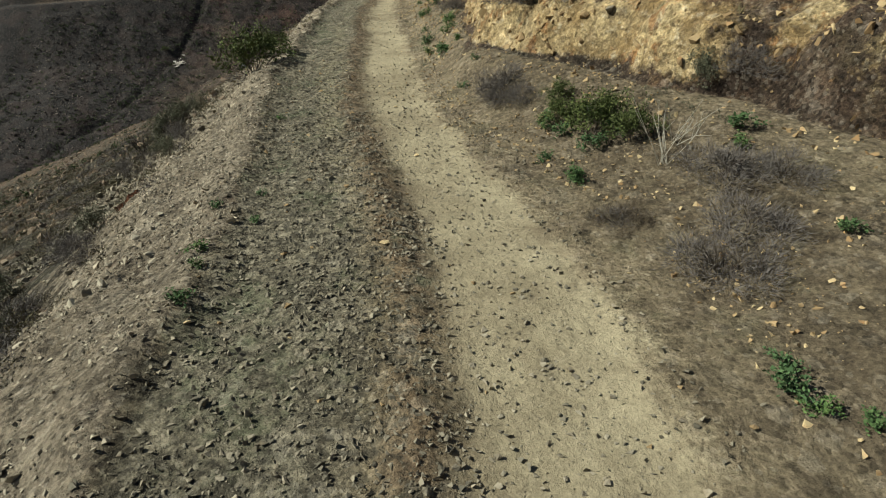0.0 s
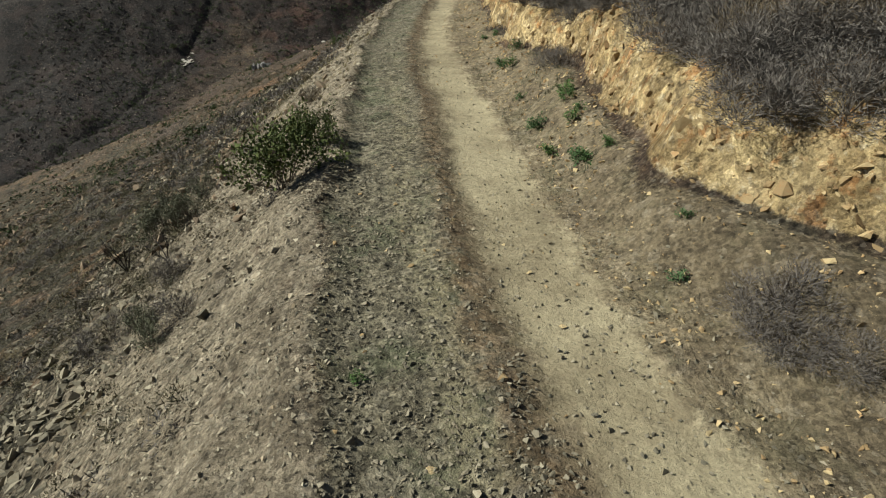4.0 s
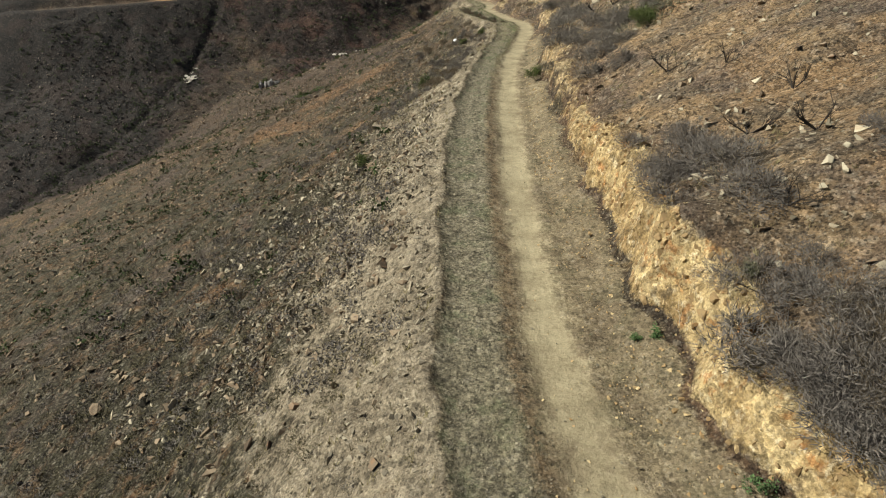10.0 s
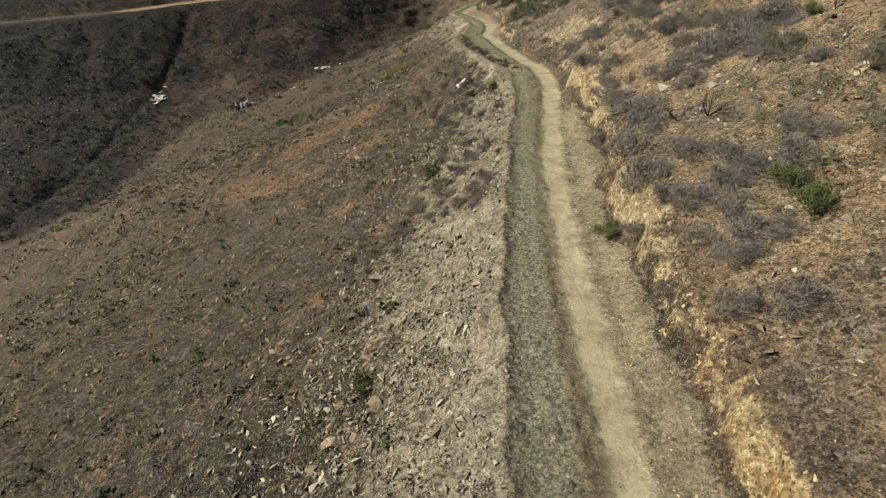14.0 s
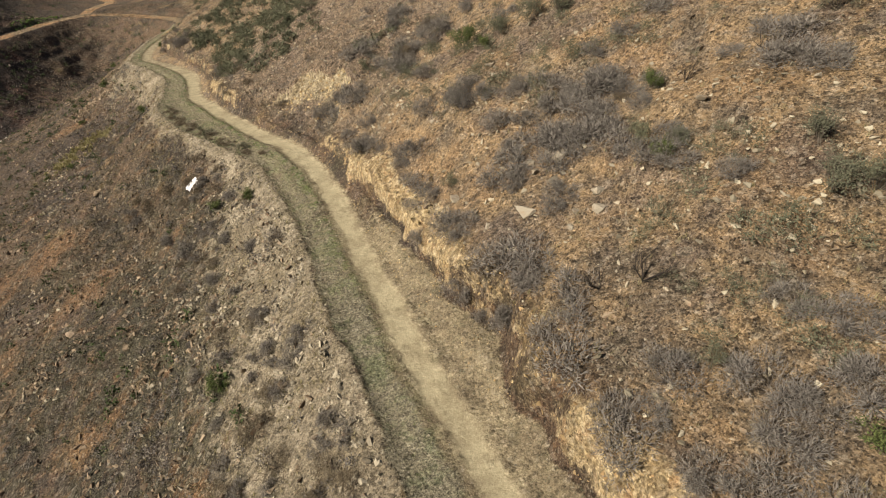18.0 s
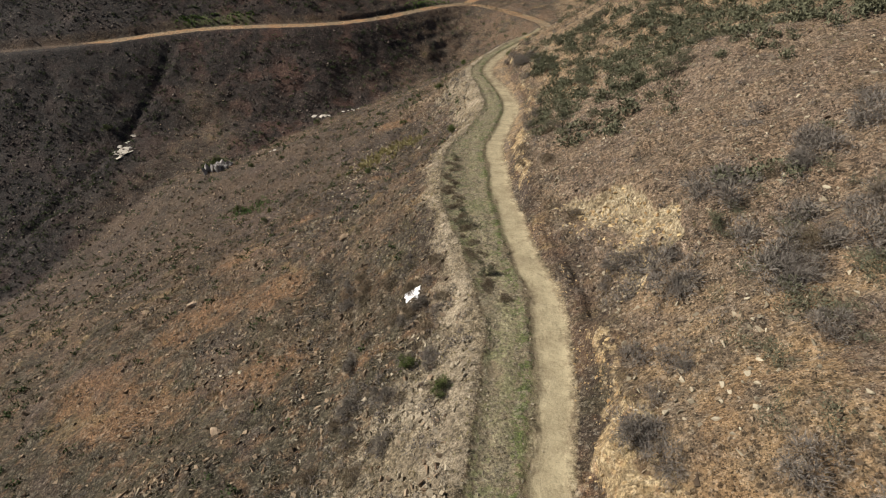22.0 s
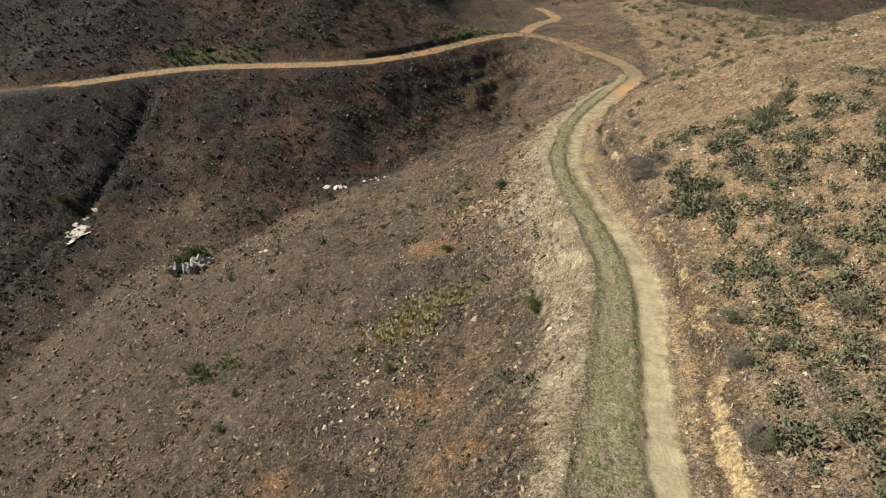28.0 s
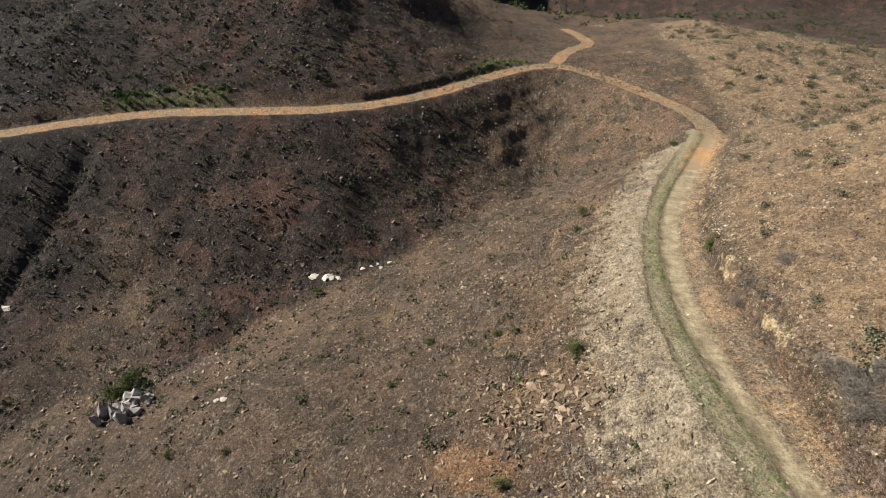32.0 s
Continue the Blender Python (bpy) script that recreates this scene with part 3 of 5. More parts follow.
    half = along("half", y) + 0.06 * waves(y, y * 0, 5.0, 72)
    smooth_track = ramp(half + 0.55, half - 0.32, np.abs(t) + 0.08 * waves(x, y, 1.4, 74) + 0.08 * waves(x, y, 0.3, 75))
    rut = -0.05 * smooth_track + 0.05 * np.exp(-((t + 0.95) / 0.22) ** 2) - 0.05 * np.exp(-((x - edge - 0.45) / 0.3) ** 2)
    lumps = 0.035 * rough(x, y, 0.55, 3, 73) * (1 - 0.8 * smooth_track) + 0.012 * rough(x, y, 1.2, 2, 76)
    inside = ramp(0.2, -0.2, left) * ramp(0.2, -0.3, right) * (y < 176)
    if fine:
        h = h + inside * (rut + lumps)
        h = h + np.clip(slope_part, 0, 1) * 0.05 * rough(x, y, 0.7, 2, 77)
        shoulder = ramp(-0.2, 0.3, left) * ramp(3.5, 1.5, left)
        h = h + shoulder * 0.07 * rough(x, y, 0.8, 4, 81)
        h = h + hollow * ramp(1.6, 0.2, scarp_d) * 0.22 * rough(x, y, 0.9, 4, 89, 0.6)
        onface = ramp(0.05, 0.45, right) * ramp(2.0, 0.9, right) * (y < 170)
        crag = 0.30 * rough(x * 0.7, y, 1.1, 4, 85, 0.6) + 0.22 * np.abs(waves(x * 0.3, y, 0.42, 87)) - 0.40 * ramp(0.35, 0.75, waves(x * 0.3, y, 0.7, 88))
        h = h + onface * crag * np.clip(cut, 0.4, 1.6) / 1.6
    slump = hollow * (0.75 * ramp(1.9, 0.5, scarp_d + 0.4 * rough(x, y, 1.5, 3, 98)) + 0.7 * ramp(-0.7, 0.3, rough(x, y, 2.2, 3, 99)))
    far_in = np.maximum(ramp(1.6, 1.0, fd) * (y > 163), ramp(1.5, 0.9, spur_d))
    soil = {
        "track": np.maximum(smooth_track * inside * ramp(176, 172, y), 0) * (1 - 0.42 * ramp(104, 128, y)),
        "bench": inside * (1 - 0.75 * ramp(0.1, 0.5, t - half) * ramp(60, 68, y)),
        "gravel": inside * ramp(-0.5, -1.1, t + 0.2 * waves(x, y, 0.8, 79)) * (0.55 + 0.45 * ramp(75, 50, y)),
        "shoulder": ramp(-0.15, 0.15, left) * ramp((4.6 + 2.0 * ramp(118, 126, y) + 3.5 * ramp(40, 47, y) * ramp(80, 70, y) + 2.6 * ramp(47, 38, y) * ramp(6, 12, y) + 1.4 * rough(x, y, 3.0, 3, 91)) * (1 - 0.6 * ramp(74, 84, y) * ramp(110, 100, y)), 0.4 + 0.9 * (1 - ramp(74, 84, y) * ramp(110, 100, y)), left) * (y < 172),
        "face": np.maximum(np.clip(slump, 0, 0.8), (1 - 0.5 * ramp(95, 112, y)) * (1 - ramp(75, 77.5, y) * ramp(91, 88.5, y)) * ramp(0.0, 0.25, right) * ramp(1.35 + 0.6 * waves(x, y, 2.2, 93) + 0.8 * ramp(44, 52, y) * ramp(76, 68, y), 0.55, right) * (y < 172) * (1 - 0.65 * ramp(31, 42, y) * ramp(0.5, -0.5, rough(x * 0.3, y, 5.0, 3, 94))) * (1 - 0.75 * ramp(13, 10, y) * ramp(0.6, -0.5, rough(x, y, 2.6, 3, 96)))),
        "right": np.maximum(ramp(0.2, 2.0, right), inside * ramp(0.1, 0.5, t - half) * ramp(90, 98, y)) * (y < 235) * (x > -3),
        # burnt soil plus painted shade: less on the lit spur, full on west ridge
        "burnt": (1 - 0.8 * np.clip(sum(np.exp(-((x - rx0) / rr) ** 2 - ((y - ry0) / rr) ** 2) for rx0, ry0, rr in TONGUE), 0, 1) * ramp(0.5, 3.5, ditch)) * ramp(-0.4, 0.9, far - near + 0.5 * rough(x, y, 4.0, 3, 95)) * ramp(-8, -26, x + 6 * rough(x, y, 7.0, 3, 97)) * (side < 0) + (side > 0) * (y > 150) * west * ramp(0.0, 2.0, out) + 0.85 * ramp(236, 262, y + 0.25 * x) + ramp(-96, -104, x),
        "far_road": far_in,
        "rut": inside * (ramp(55, 75, y) * np.exp(-((t + 1.75) / 0.35) ** 2) + 0.8 * ramp(30, 14, y) * np.exp(-((t + 1.35 + 0.2 * waves(y, y * 0, 4, 82)) / 0.2) ** 2)),
        "scrub": ramp(105, 60, y) * ramp(0.5, 4, left) + ramp(70, 80, y) * ramp(112, 100, y) * ramp(0.5, 1.5, right) + 0.7 * ramp(3.0, 1.0, right) * ramp(0.3, 0.6, right) * ramp(112, 120, y),
        "loose": ramp(60, 40, y) + 0.45 * ramp(118, 130, y),
        "green": inside * ramp(40, 75, y) * (1.0 * np.exp(-((t + 0.95 + 0.2 * waves(y, y * 0, 6, 83)) / 0.28) ** 2) + 0.6 * ramp(-0.9, -1.5, t) * (0.4 + 0.6 * ramp(-0.5, 0.4, rough(x, y, 1.2, 3, 86)))) + (side > 0) * ramp(-0.2, 0.3, fd - 1.6) * ramp(4.2, 3.0, fd) * (ramp(-64, -60, x) * ramp(-46, -50, x) + ramp(-20, -17, x) * ramp(-9, -12, x)) * (y > 150),
        "rusty": sum(np.exp(-((x - rx0) / rr) ** 2 - ((y - ry0) / (0.7 * rr)) ** 2) for rx0, ry0, rr in RUSTY) * ramp(1, 2.5, left),
        "calm": ramp(92, 108, y) * ramp(6, 13, left) * (1 - 0.5 * ramp(130, 150, y)) + ramp(108, 120, y) * ramp(1.0, 3.0, right) * (x > -3),
        # extra darkening of the dark soil, growing westwards
        "west_dark": ramp(-38, -75, x + 8 * rough(x, y, 16, 3, 101)),
        "clay": inside * ramp(52, 40, y) * np.exp(-((t + half + 0.42 + 0.12 * waves(y, y * 0, 2.2, 84)) / (0.2 + 0.12 * ramp(14, 4, y))) ** 2),
        "pale_cut": ramp(34, 46, y) + 0 * x,
        "brown_hill": ramp(118, 142, y + 3 * rough(x, y, 9, 3, 103)) * ramp(0.5, 2.5, right) * (0.55 + 0.45 * ramp(-0.4, 0.5, rough(x, y, 11, 3, 104))),
        "litter": inside * ramp(0.9, 1.7, t - half) * ramp(3.4, 2.3, t - half) * ramp(20, 8, y) + 0.35 * inside * ramp(0.5, 1.0, t - half) * ramp(60, 30, y),
        "left": left, "rightd": right, "t": t, "out": out, "side": side, "near": near, "far": far, "ditch": ditch, "west": west, "inside": inside,
    }
    return h, soil



# ---- the ground, the road and the cut ----
def mesh_of(name, verts, faces, material, smooth=True):
    """A mesh from arrays: verts (n, 3), faces (m, 3 or 4)."""
    me = bpy.data.meshes.new(name)
    verts, faces = np.asarray(verts, np.float32), np.asarray(faces, np.int32)
    k = faces.shape[1]
    me.vertices.add(len(verts))
    me.vertices.foreach_set("co", verts.ravel())
    me.loops.add(faces.size)
    me.loops.foreach_set("vertex_index", faces.ravel())
    me.polygons.add(len(faces))
    me.polygons.foreach_set("loop_start", np.arange(0, faces.size, k, dtype=np.int32))
    me.polygons.foreach_set("loop_total", np.full(len(faces), k, np.int32))
    me.polygons.foreach_set("use_smooth", np.full(len(faces), smooth))
    me.materials.append(material)
    me.update(calc_edges=True)
    return me


def sheet_faces(ny, nx):
    a = (np.arange(ny - 1)[:, None] * nx + np.arange(nx - 1)[None, :]).ravel()
    return np.stack([a, a + 1, a + nx + 1, a + nx], -1)


def paint_soil(me, soil):
    for name, keys in (("soil_a", ("track", "gravel", "shoulder", "face")), ("soil_b", ("burnt", "far_road", "green", "right")), ("soil_c", ("bench", "rut", "scrub", "loose")), ("soil_d", ("rusty", "calm", "west_dark", "clay")), ("soil_e", ("litter", "brown_hill", "pale_cut", "litter"))):
        a = me.attributes.new(name, "FLOAT_COLOR", "POINT")
        a.data.foreach_set("color", np.clip(np.stack([np.ravel(soil[k]) for k in keys], -1), 0, 1).astype(np.float32).ravel())


def steps(*legs):
    """Grid lines: (from, to, step) one after another."""
    return np.unique(np.round(np.concatenate([np.arange(a, b, s) for a, b, s in legs]), 4))


def spread(start, end, step, grow):
    out, at = [start], start
    while abs(at) < abs(end):
        at += step
        step *= grow
        out.append(at)
    return np.array(out)


gx = np.concatenate([spread(-95, -1500, -1.0, 1.12)[:0:-1], steps((-95, -30, 0.6), (-30, -12, 0.32), (-12, 18, 0.22), (18, 45, 0.5)), spread(45, 1500, 1.0, 1.12)])
gy = np.concatenate([spread(-9, -600, -0.6, 1.2)[:0:-1], steps((-9, 50, 0.3), (50, 130, 0.36), (130, 240, 0.46)), spread(240, 2600, 1.0, 1.06)])
GX, GY = np.meshgrid(gx, gy)
GH, gsoil = land(GX, GY)
under = ramp(2.4, 1.6, gsoil["left"]) * ramp(2.6, 1.9, gsoil["rightd"]) * ramp(166.5, 165, GY) * ramp(-7, -5, GY)
under = np.maximum(under, ramp(10.9, 10.4, GX) * ramp(along("foot", GY) + 2.5, along("foot", GY) + 3.0, GX) * ramp(76.2, 76.8, GY) * ramp(89.3, 88.7, GY))
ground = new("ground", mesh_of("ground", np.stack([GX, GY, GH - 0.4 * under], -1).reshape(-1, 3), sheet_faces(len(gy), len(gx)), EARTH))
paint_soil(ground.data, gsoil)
tagged(ground, "stony brown hillside with a dark burnt slope, its shade painted in, across the valley", "ground", kind="structure")


def strip(name, lo, hi, cols, rows, label, category):
    """A close-meshed strip of the land between two lines that follow the road."""
    u = np.linspace(0, 1, cols)
    Y = np.repeat(rows[:, None], cols, 1)
    X = lo(rows)[:, None] * (1 - u) + hi(rows)[:, None] * u
    H, soil = land(X, Y)
    ob = new(name, mesh_of(name, np.stack([X, Y, H], -1).reshape(-1, 3), sheet_faces(len(rows), cols), EARTH))
    paint_soil(ob.data, soil)
    return tagged(ob, label, category, kind="structure")


ROWS_ALONG = steps((-6, 22, 0.085), (22, 60, 0.13), (60, 167, 0.22))
strip("road", lambda y: along("edge", y) - 2.3, lambda y: along("foot", y) - 0.35, 105, ROWS_ALONG, "narrow dirt road of gravel with one beaten dusty wheel track", "road")
strip("cut_bank", lambda y: along("foot", y) - 0.35, lambda y: along("foot", y) + 2.9, 46, ROWS_ALONG, "crumbling ochre rock cut along the dirt road", "bank")

su, sv = np.meshgrid(np.linspace(0, 1, 90), np.arange(75.5, 90.0, 0.08))
SX = along("foot", sv) + 2.86 + su * (11.2 - along("foot", sv) - 2.86)
SH, ssoil = land(SX, sv)
slumped = new("slumped_bank", mesh_of("slumped_bank", np.stack([SX, sv, SH + 0.012 - 0.2 * (ramp(0.93, 1.0, su) + ramp(89.5, 89.9, sv) + ramp(75.9, 75.5, sv))], -1).reshape(-1, 3), sheet_faces(len(sv), 90), EARTH))
paint_soil(slumped.data, ssoil)
tagged(slumped, "slumped pale bank under a broken scarp", "bank", kind="structure")

# ---- stones and plants: shapes ----
rng = np.random.default_rng(7)


def hull(points):
    """Vertices and triangles of the convex hull of some points."""
    bm = bmesh.new()
    for p in points:
        bm.verts.new(p)
    bmesh.ops.convex_hull(bm, input=list(bm.verts))
    loose = [v for v in bm.verts if not v.link_faces]
    bmesh.ops.delete(bm, geom=loose, context="VERTS")
    bmesh.ops.triangulate(bm, faces=list(bm.faces))
    bm.verts.index_update()
    v = np.array([v.co[:] for v in bm.verts])
    f = np.array([[l.vert.index for l in face.loops] for face in bm.faces])
    bm.free()
    return v, f


def stone_shape(points, flat=0.6, long=1.3):
    p = rng.normal(size=(points, 3))
    p /= np.linalg.norm(p, axis=1)[:, None]
    p *= rng.uniform(0.75, 1.0, (points, 1)) * np.array([long, 1.0, flat])
    return hull(p * 0.5)


CHIPS = [stone_shape(6, rng.uniform(0.5, 0.9), rng.uniform(1.0, 1.6)) for _ in range(10)]
STONES = [stone_shape(8, rng.uniform(0.4, 0.9), rng.uniform(1.0, 1.7)) for _ in range(10)]
SLABS = [stone_shape(9, rng.uniform(0.25, 0.4), rng.uniform(1.2, 2.2)) for _ in range(6)]


def turned(n, lean=0.5):
    """n random turns about the upright, leaning a little."""
    a, b, c = rng.uniform(0, 2 * np.pi, n), rng.normal(0, lean, n), rng.normal(0, lean, n)
    ca, sa, cb, sb, cc, sc = np.cos(a), np.sin(a), np.cos(b), np.sin(b), np.cos(c), np.sin(c)
    o, i = np.zeros(n), np.ones(n)
    def st(m):
        return np.stack([np.stack(r, -1) for r in m], -2)
    return st([[ca, -sa, o], [sa, ca, o], [o, o, i]]) @ st([[i, o, o], [o, cb, -sb], [o, sb, cb]]) @ st([[cc, o, sc], [o, i, o], [-sc, o, cc]])


def scatter_mesh(name, shapes, places, sizes, material, lean=0.5, stretch=None, smooth=False):
    """One mesh of many copies of the shapes, at the places, joined."""
    which = rng.integers(0, len(shapes), len(places))
    turns = turned(len(places), lean)
    V, F, base = [], [], 0
    for k, (v, f) in enumerate(shapes):
        m = np.where(which == k)[0]
        if not len(m):
            continue
        w = np.einsum("nij,vj->nvi", turns[m], v) * sizes[m][:, None, None]
        w += places[m][:, None, :]
        V.append(w.reshape(-1, 3))
        F.append((f[None] + (np.arange(len(m)) * len(v))[:, None, None] + base).reshape(-1, 3))
        base += len(m) * len(v)
    return mesh_of(name, np.concatenate(V), np.concatenate(F), material, smooth)


def strew(n, u0, u1, y0, y1, line=None, bias=1.0):
    """Random places between two offsets from a line along the road (or from x = 0)."""
    y = rng.uniform(y0, y1, n)
    u = rng.uniform(0, 1, n) ** bias
    x = u0 + (u1 - u0) * u + (along(line, y) if line else 0.0)
    return x, y


def cast_out(n, u0, u1, y0, y1, chance, sink=0.25, size=(0.05, 0.2), power=2.0, line=None, bias=1.0):
    """Random places on the land, kept by chance(x, y, soil), with sizes; small ones are the most."""
    x, y = strew(n, u0, u1, y0, y1, line, bias)
    h, soil = land(x, y)
    keep = rng.uniform(0, 1, n) < chance(x, y, soil)
    x, y, h = x[keep], y[keep], h[keep]
    s = size[0] + (size[1] - size[0]) * rng.uniform(0, 1, len(x)) ** power
    return np.stack([x, y, h + s * (0.5 - sink) * 0.6], -1), s


def tubes(a, b, ra, rb, sides=3):
    """Thin tapered rods from points a to points b."""
    n = len(a)
    d = b - a
    d = d / np.maximum(np.linalg.norm(d, axis=1)[:, None], 1e-6)
    up = np.where(np.abs(d[:, 2:3]) < 0.9, np.array([[0, 0, 1.0]]), np.array([[1.0, 0, 0]]))
    u = np.cross(d, up)
    u /= np.linalg.norm(u, axis=1)[:, None]
    w = np.cross(d, u)
    ang = np.arange(sides) * 2 * np.pi / sides
    ring = np.cos(ang)[None, :, None] * u[:, None] + np.sin(ang)[None, :, None] * w[:, None]
    V = np.concatenate([a[:, None] + ring * ra[:, None, None], b[:, None] + ring * rb[:, None, None]], 1)
    i = np.arange(sides)
    j = (i + 1) % sides
    q = np.concatenate([np.stack([i, j, j + sides], -1), np.stack([i, j + sides, i + sides], -1)])
    F = q[None] + (np.arange(n) * 2 * sides)[:, None, None]
    return V.reshape(-1, 3), F.reshape(-1, 3)


def twig_paths(stems, forks, radius, height, lean, droop=0.0):
    """A branching frame: lists of (start, end, thickness) level by level."""
    out = []
    az = rng.uniform(0, 2 * np.pi, stems)
    el = rng.uniform(lean[0], lean[1], stems)
    d = np.stack([np.cos(az) * np.sin(el), np.sin(az) * np.sin(el), np.cos(el)], -1)
    a = d * np.array([0.10, 0.10, 0.0]) * radius + rng.normal(0, 0.03, (stems, 3)) * np.array([1, 1, 0])
    length = rng.uniform(0.45, 0.8, stems)[:, None] * np.array([[radius, radius, height]])
    b = a + d * length
    out.append((a, b, np.full(stems, 0.013), np.full(stems, 0.007)))
    for level, (k, reach) in enumerate(forks):
        t = rng.uniform(0.35, 1.0, (len(a), k))
        s = (a[:, None] + (b - a)[:, None] * t[..., None]).reshape(-1, 3)
        par = np.repeat((b - a) / np.maximum(np.linalg.norm(b - a, axis=1)[:, None], 1e-6), k, 0)
        nd = par + rng.normal(0, 0.55, par.shape) + np.array([0, 0, 0.18 - droop])
        nd /= np.linalg.norm(nd, axis=1)[:, None]
        e = s + nd * (reach * rng.uniform(0.5, 1.2, len(s)))[:, None] * np.array([radius, radius, height])
        e[:, 2] = np.maximum(e[:, 2], 0.03)
        th = 0.007 / (level + 1)
        out.append((s, e, np.full(len(s), th), np.full(len(s), th * 0.4)))
        a, b = s, e
    return out


def leaves_at(points, count, size, spread_by):
    """Small pointed leaves, each of two bent triangles, round the points."""
    p = points[rng.integers(0, len(points), count)] + rng.normal(0, spread_by, (count, 3))
    p[:, 2] = np.maximum(p[:, 2], 0.02)
    d = rng.normal(size=(count, 3)) + np.array([0, 0, 0.5])
    d /= np.linalg.norm(d, axis=1)[:, None]
    s = np.cross(d, rng.normal(size=(count, 3)))
    s /= np.linalg.norm(s, axis=1)[:, None]
    L = size * rng.uniform(0.6, 1.3, count)[:, None]
    V = np.stack([p, p + d * L * 0.5 + s * L * 0.28, p + d * L, p + d * L * 0.5 - s * L * 0.28], 1).reshape(-1, 3)
    f = np.array([[0, 1, 2], [0, 2, 3]])
    F = (f[None] + (np.arange(count) * 4)[:, None, None]).reshape(-1, 3)
    return V, F


def join(parts):
    V, F, base = [], [], 0
    for v, f in parts:
        V.append(v)
        F.append(f + base)
        base += len(v)
    return np.concatenate(V), np.concatenate(F)


def spikes(a, b, r, flat=True):
    """Thin twigs from points a to points b: slivers, or three-sided."""
    n = len(a)
    d = b - a
    d = d / np.maximum(np.linalg.norm(d, axis=1)[:, None], 1e-6)
    u = np.cross(d, rng.normal(size=(n, 3)))
    u /= np.maximum(np.linalg.norm(u, axis=1)[:, None], 1e-6)
    w = np.cross(d, u)
    if flat:
        V = np.stack([a + u * r, a - u * r, b], 1).reshape(-1, 3)
        return V, np.arange(n * 3).reshape(-1, 3)
    ring = [np.cos(k) * u + np.sin(k) * w for k in (0, 2.094, 4.189)]
    V = np.stack([a + ring[0] * r, a + ring[1] * r, a + ring[2] * r, b], 1).reshape(-1, 3)
    f = np.array([[0, 1, 3], [1, 2, 3], [2, 0, 3]])
    return V, (f[None] + (np.arange(n) * 4)[:, None, None]).reshape(-1, 3)


def fuzz(blades, lobes=16, thick=0.013, high=0.85, length=(0.10, 0.28), spread_out=0.7):
    """The twiggy crown of a dry shrub: several domes of fine twigs that point outwards and up, with a soft uneven outline."""
    az, rad = rng.uniform(0, 2 * np.pi, lobes), np.sqrt(rng.uniform(0.0, spread_out, lobes))
    c = np.stack([np.cos(az) * rad, np.sin(az) * rad, rng.uniform(0.0, 0.62, lobes) * high * (1.1 - rad)], -1)
    big = rng.uniform(0.26, 0.46, lobes)
    k = rng.integers(0, lobes, blades)
    d = rng.normal(size=(blades, 3)) + np.array([0, 0, 0.35])
    d /= np.linalg.norm(d, axis=1)[:, None]
    a = c[k] + d * (big[k] * rng.uniform(0.25, 0.95, blades))[:, None]
    lean = d + 0.45 * (c[k] + np.array([0, 0, 0.3])) + rng.normal(0, 0.5, d.shape)
    lean /= np.linalg.norm(lean, axis=1)[:, None]
    b = a + lean * rng.uniform(*length, blades)[:, None]
    a[:, 2], b[:, 2] = np.maximum(a[:, 2], 0.0), np.maximum(b[:, 2], 0.015)
    return spikes(a, b, np.full((blades, 1), thick))


def dry_frame():
    paths = twig_paths(12, ((4, 0.40),), 0.9, 0.8, (0.1, 1.3))
    return join([tubes(*p) for p in paths]), fuzz(3800, int(rng.integers(14, 22)), 0.0058, 0.85, (0.05, 0.17))


def full_frame():
    """A dense dry shrub with stout twigs."""
    paths = twig_paths(9, ((3, 0.40),), 0.9, 0.8, (0.1, 1.3))
    return join([tubes(*p) for p in paths]), fuzz(2800, int(rng.integers(9, 14)), 0.0085, 0.95, (0.06, 0.17), 0.5)


def leafy_frame(stems=12, count=3000, size=0.06):
    paths = twig_paths(stems, ((5, 0.40), (3, 0.25)), 0.85, 1.0, (0.05, 1.15))
    wood = join([tubes(*p) for p in paths[:2]])
    tips = np.concatenate([paths[1][1], paths[2][1], (paths[2][0] + paths[2][1]) / 2])
    return wood, leaves_at(tips, count, size, 0.055)


def burnt_frame():
    """Charred limbs that meet at one root, and the stump there."""
    paths = twig_paths(5, ((3, 0.55), (3, 0.40)), 0.9, 0.9, (0.3, 1.3))
    paths = [(a, b, ra * k, rb * k) for (a, b, ra, rb), k in zip(paths, (1.7, 1.7, 1.6))]
    paths[0] = (paths[0][0] * np.array([0.1, 0.1, 1.0]), *paths[0][1:])
    v, f = stone_shape(10, 1.2, 1.0)
    return (v * 0.16, f), join([tubes(*p, 4) for p in paths])


def light_shrub(blades, leaf_count, leaf, thick=0.02):
    """A small crown of spikes and leaves, for shrubs that stay far off."""
    t = fuzz(blades, int(rng.integers(9, 14)), thick, 0.85, (0.09, 0.24), 0.42)
    if not leaf_count:
        return t
    return join([t, leaves_at(t[0][rng.integers(0, len(t[0]), 60)], leaf_count, leaf, 0.10)])


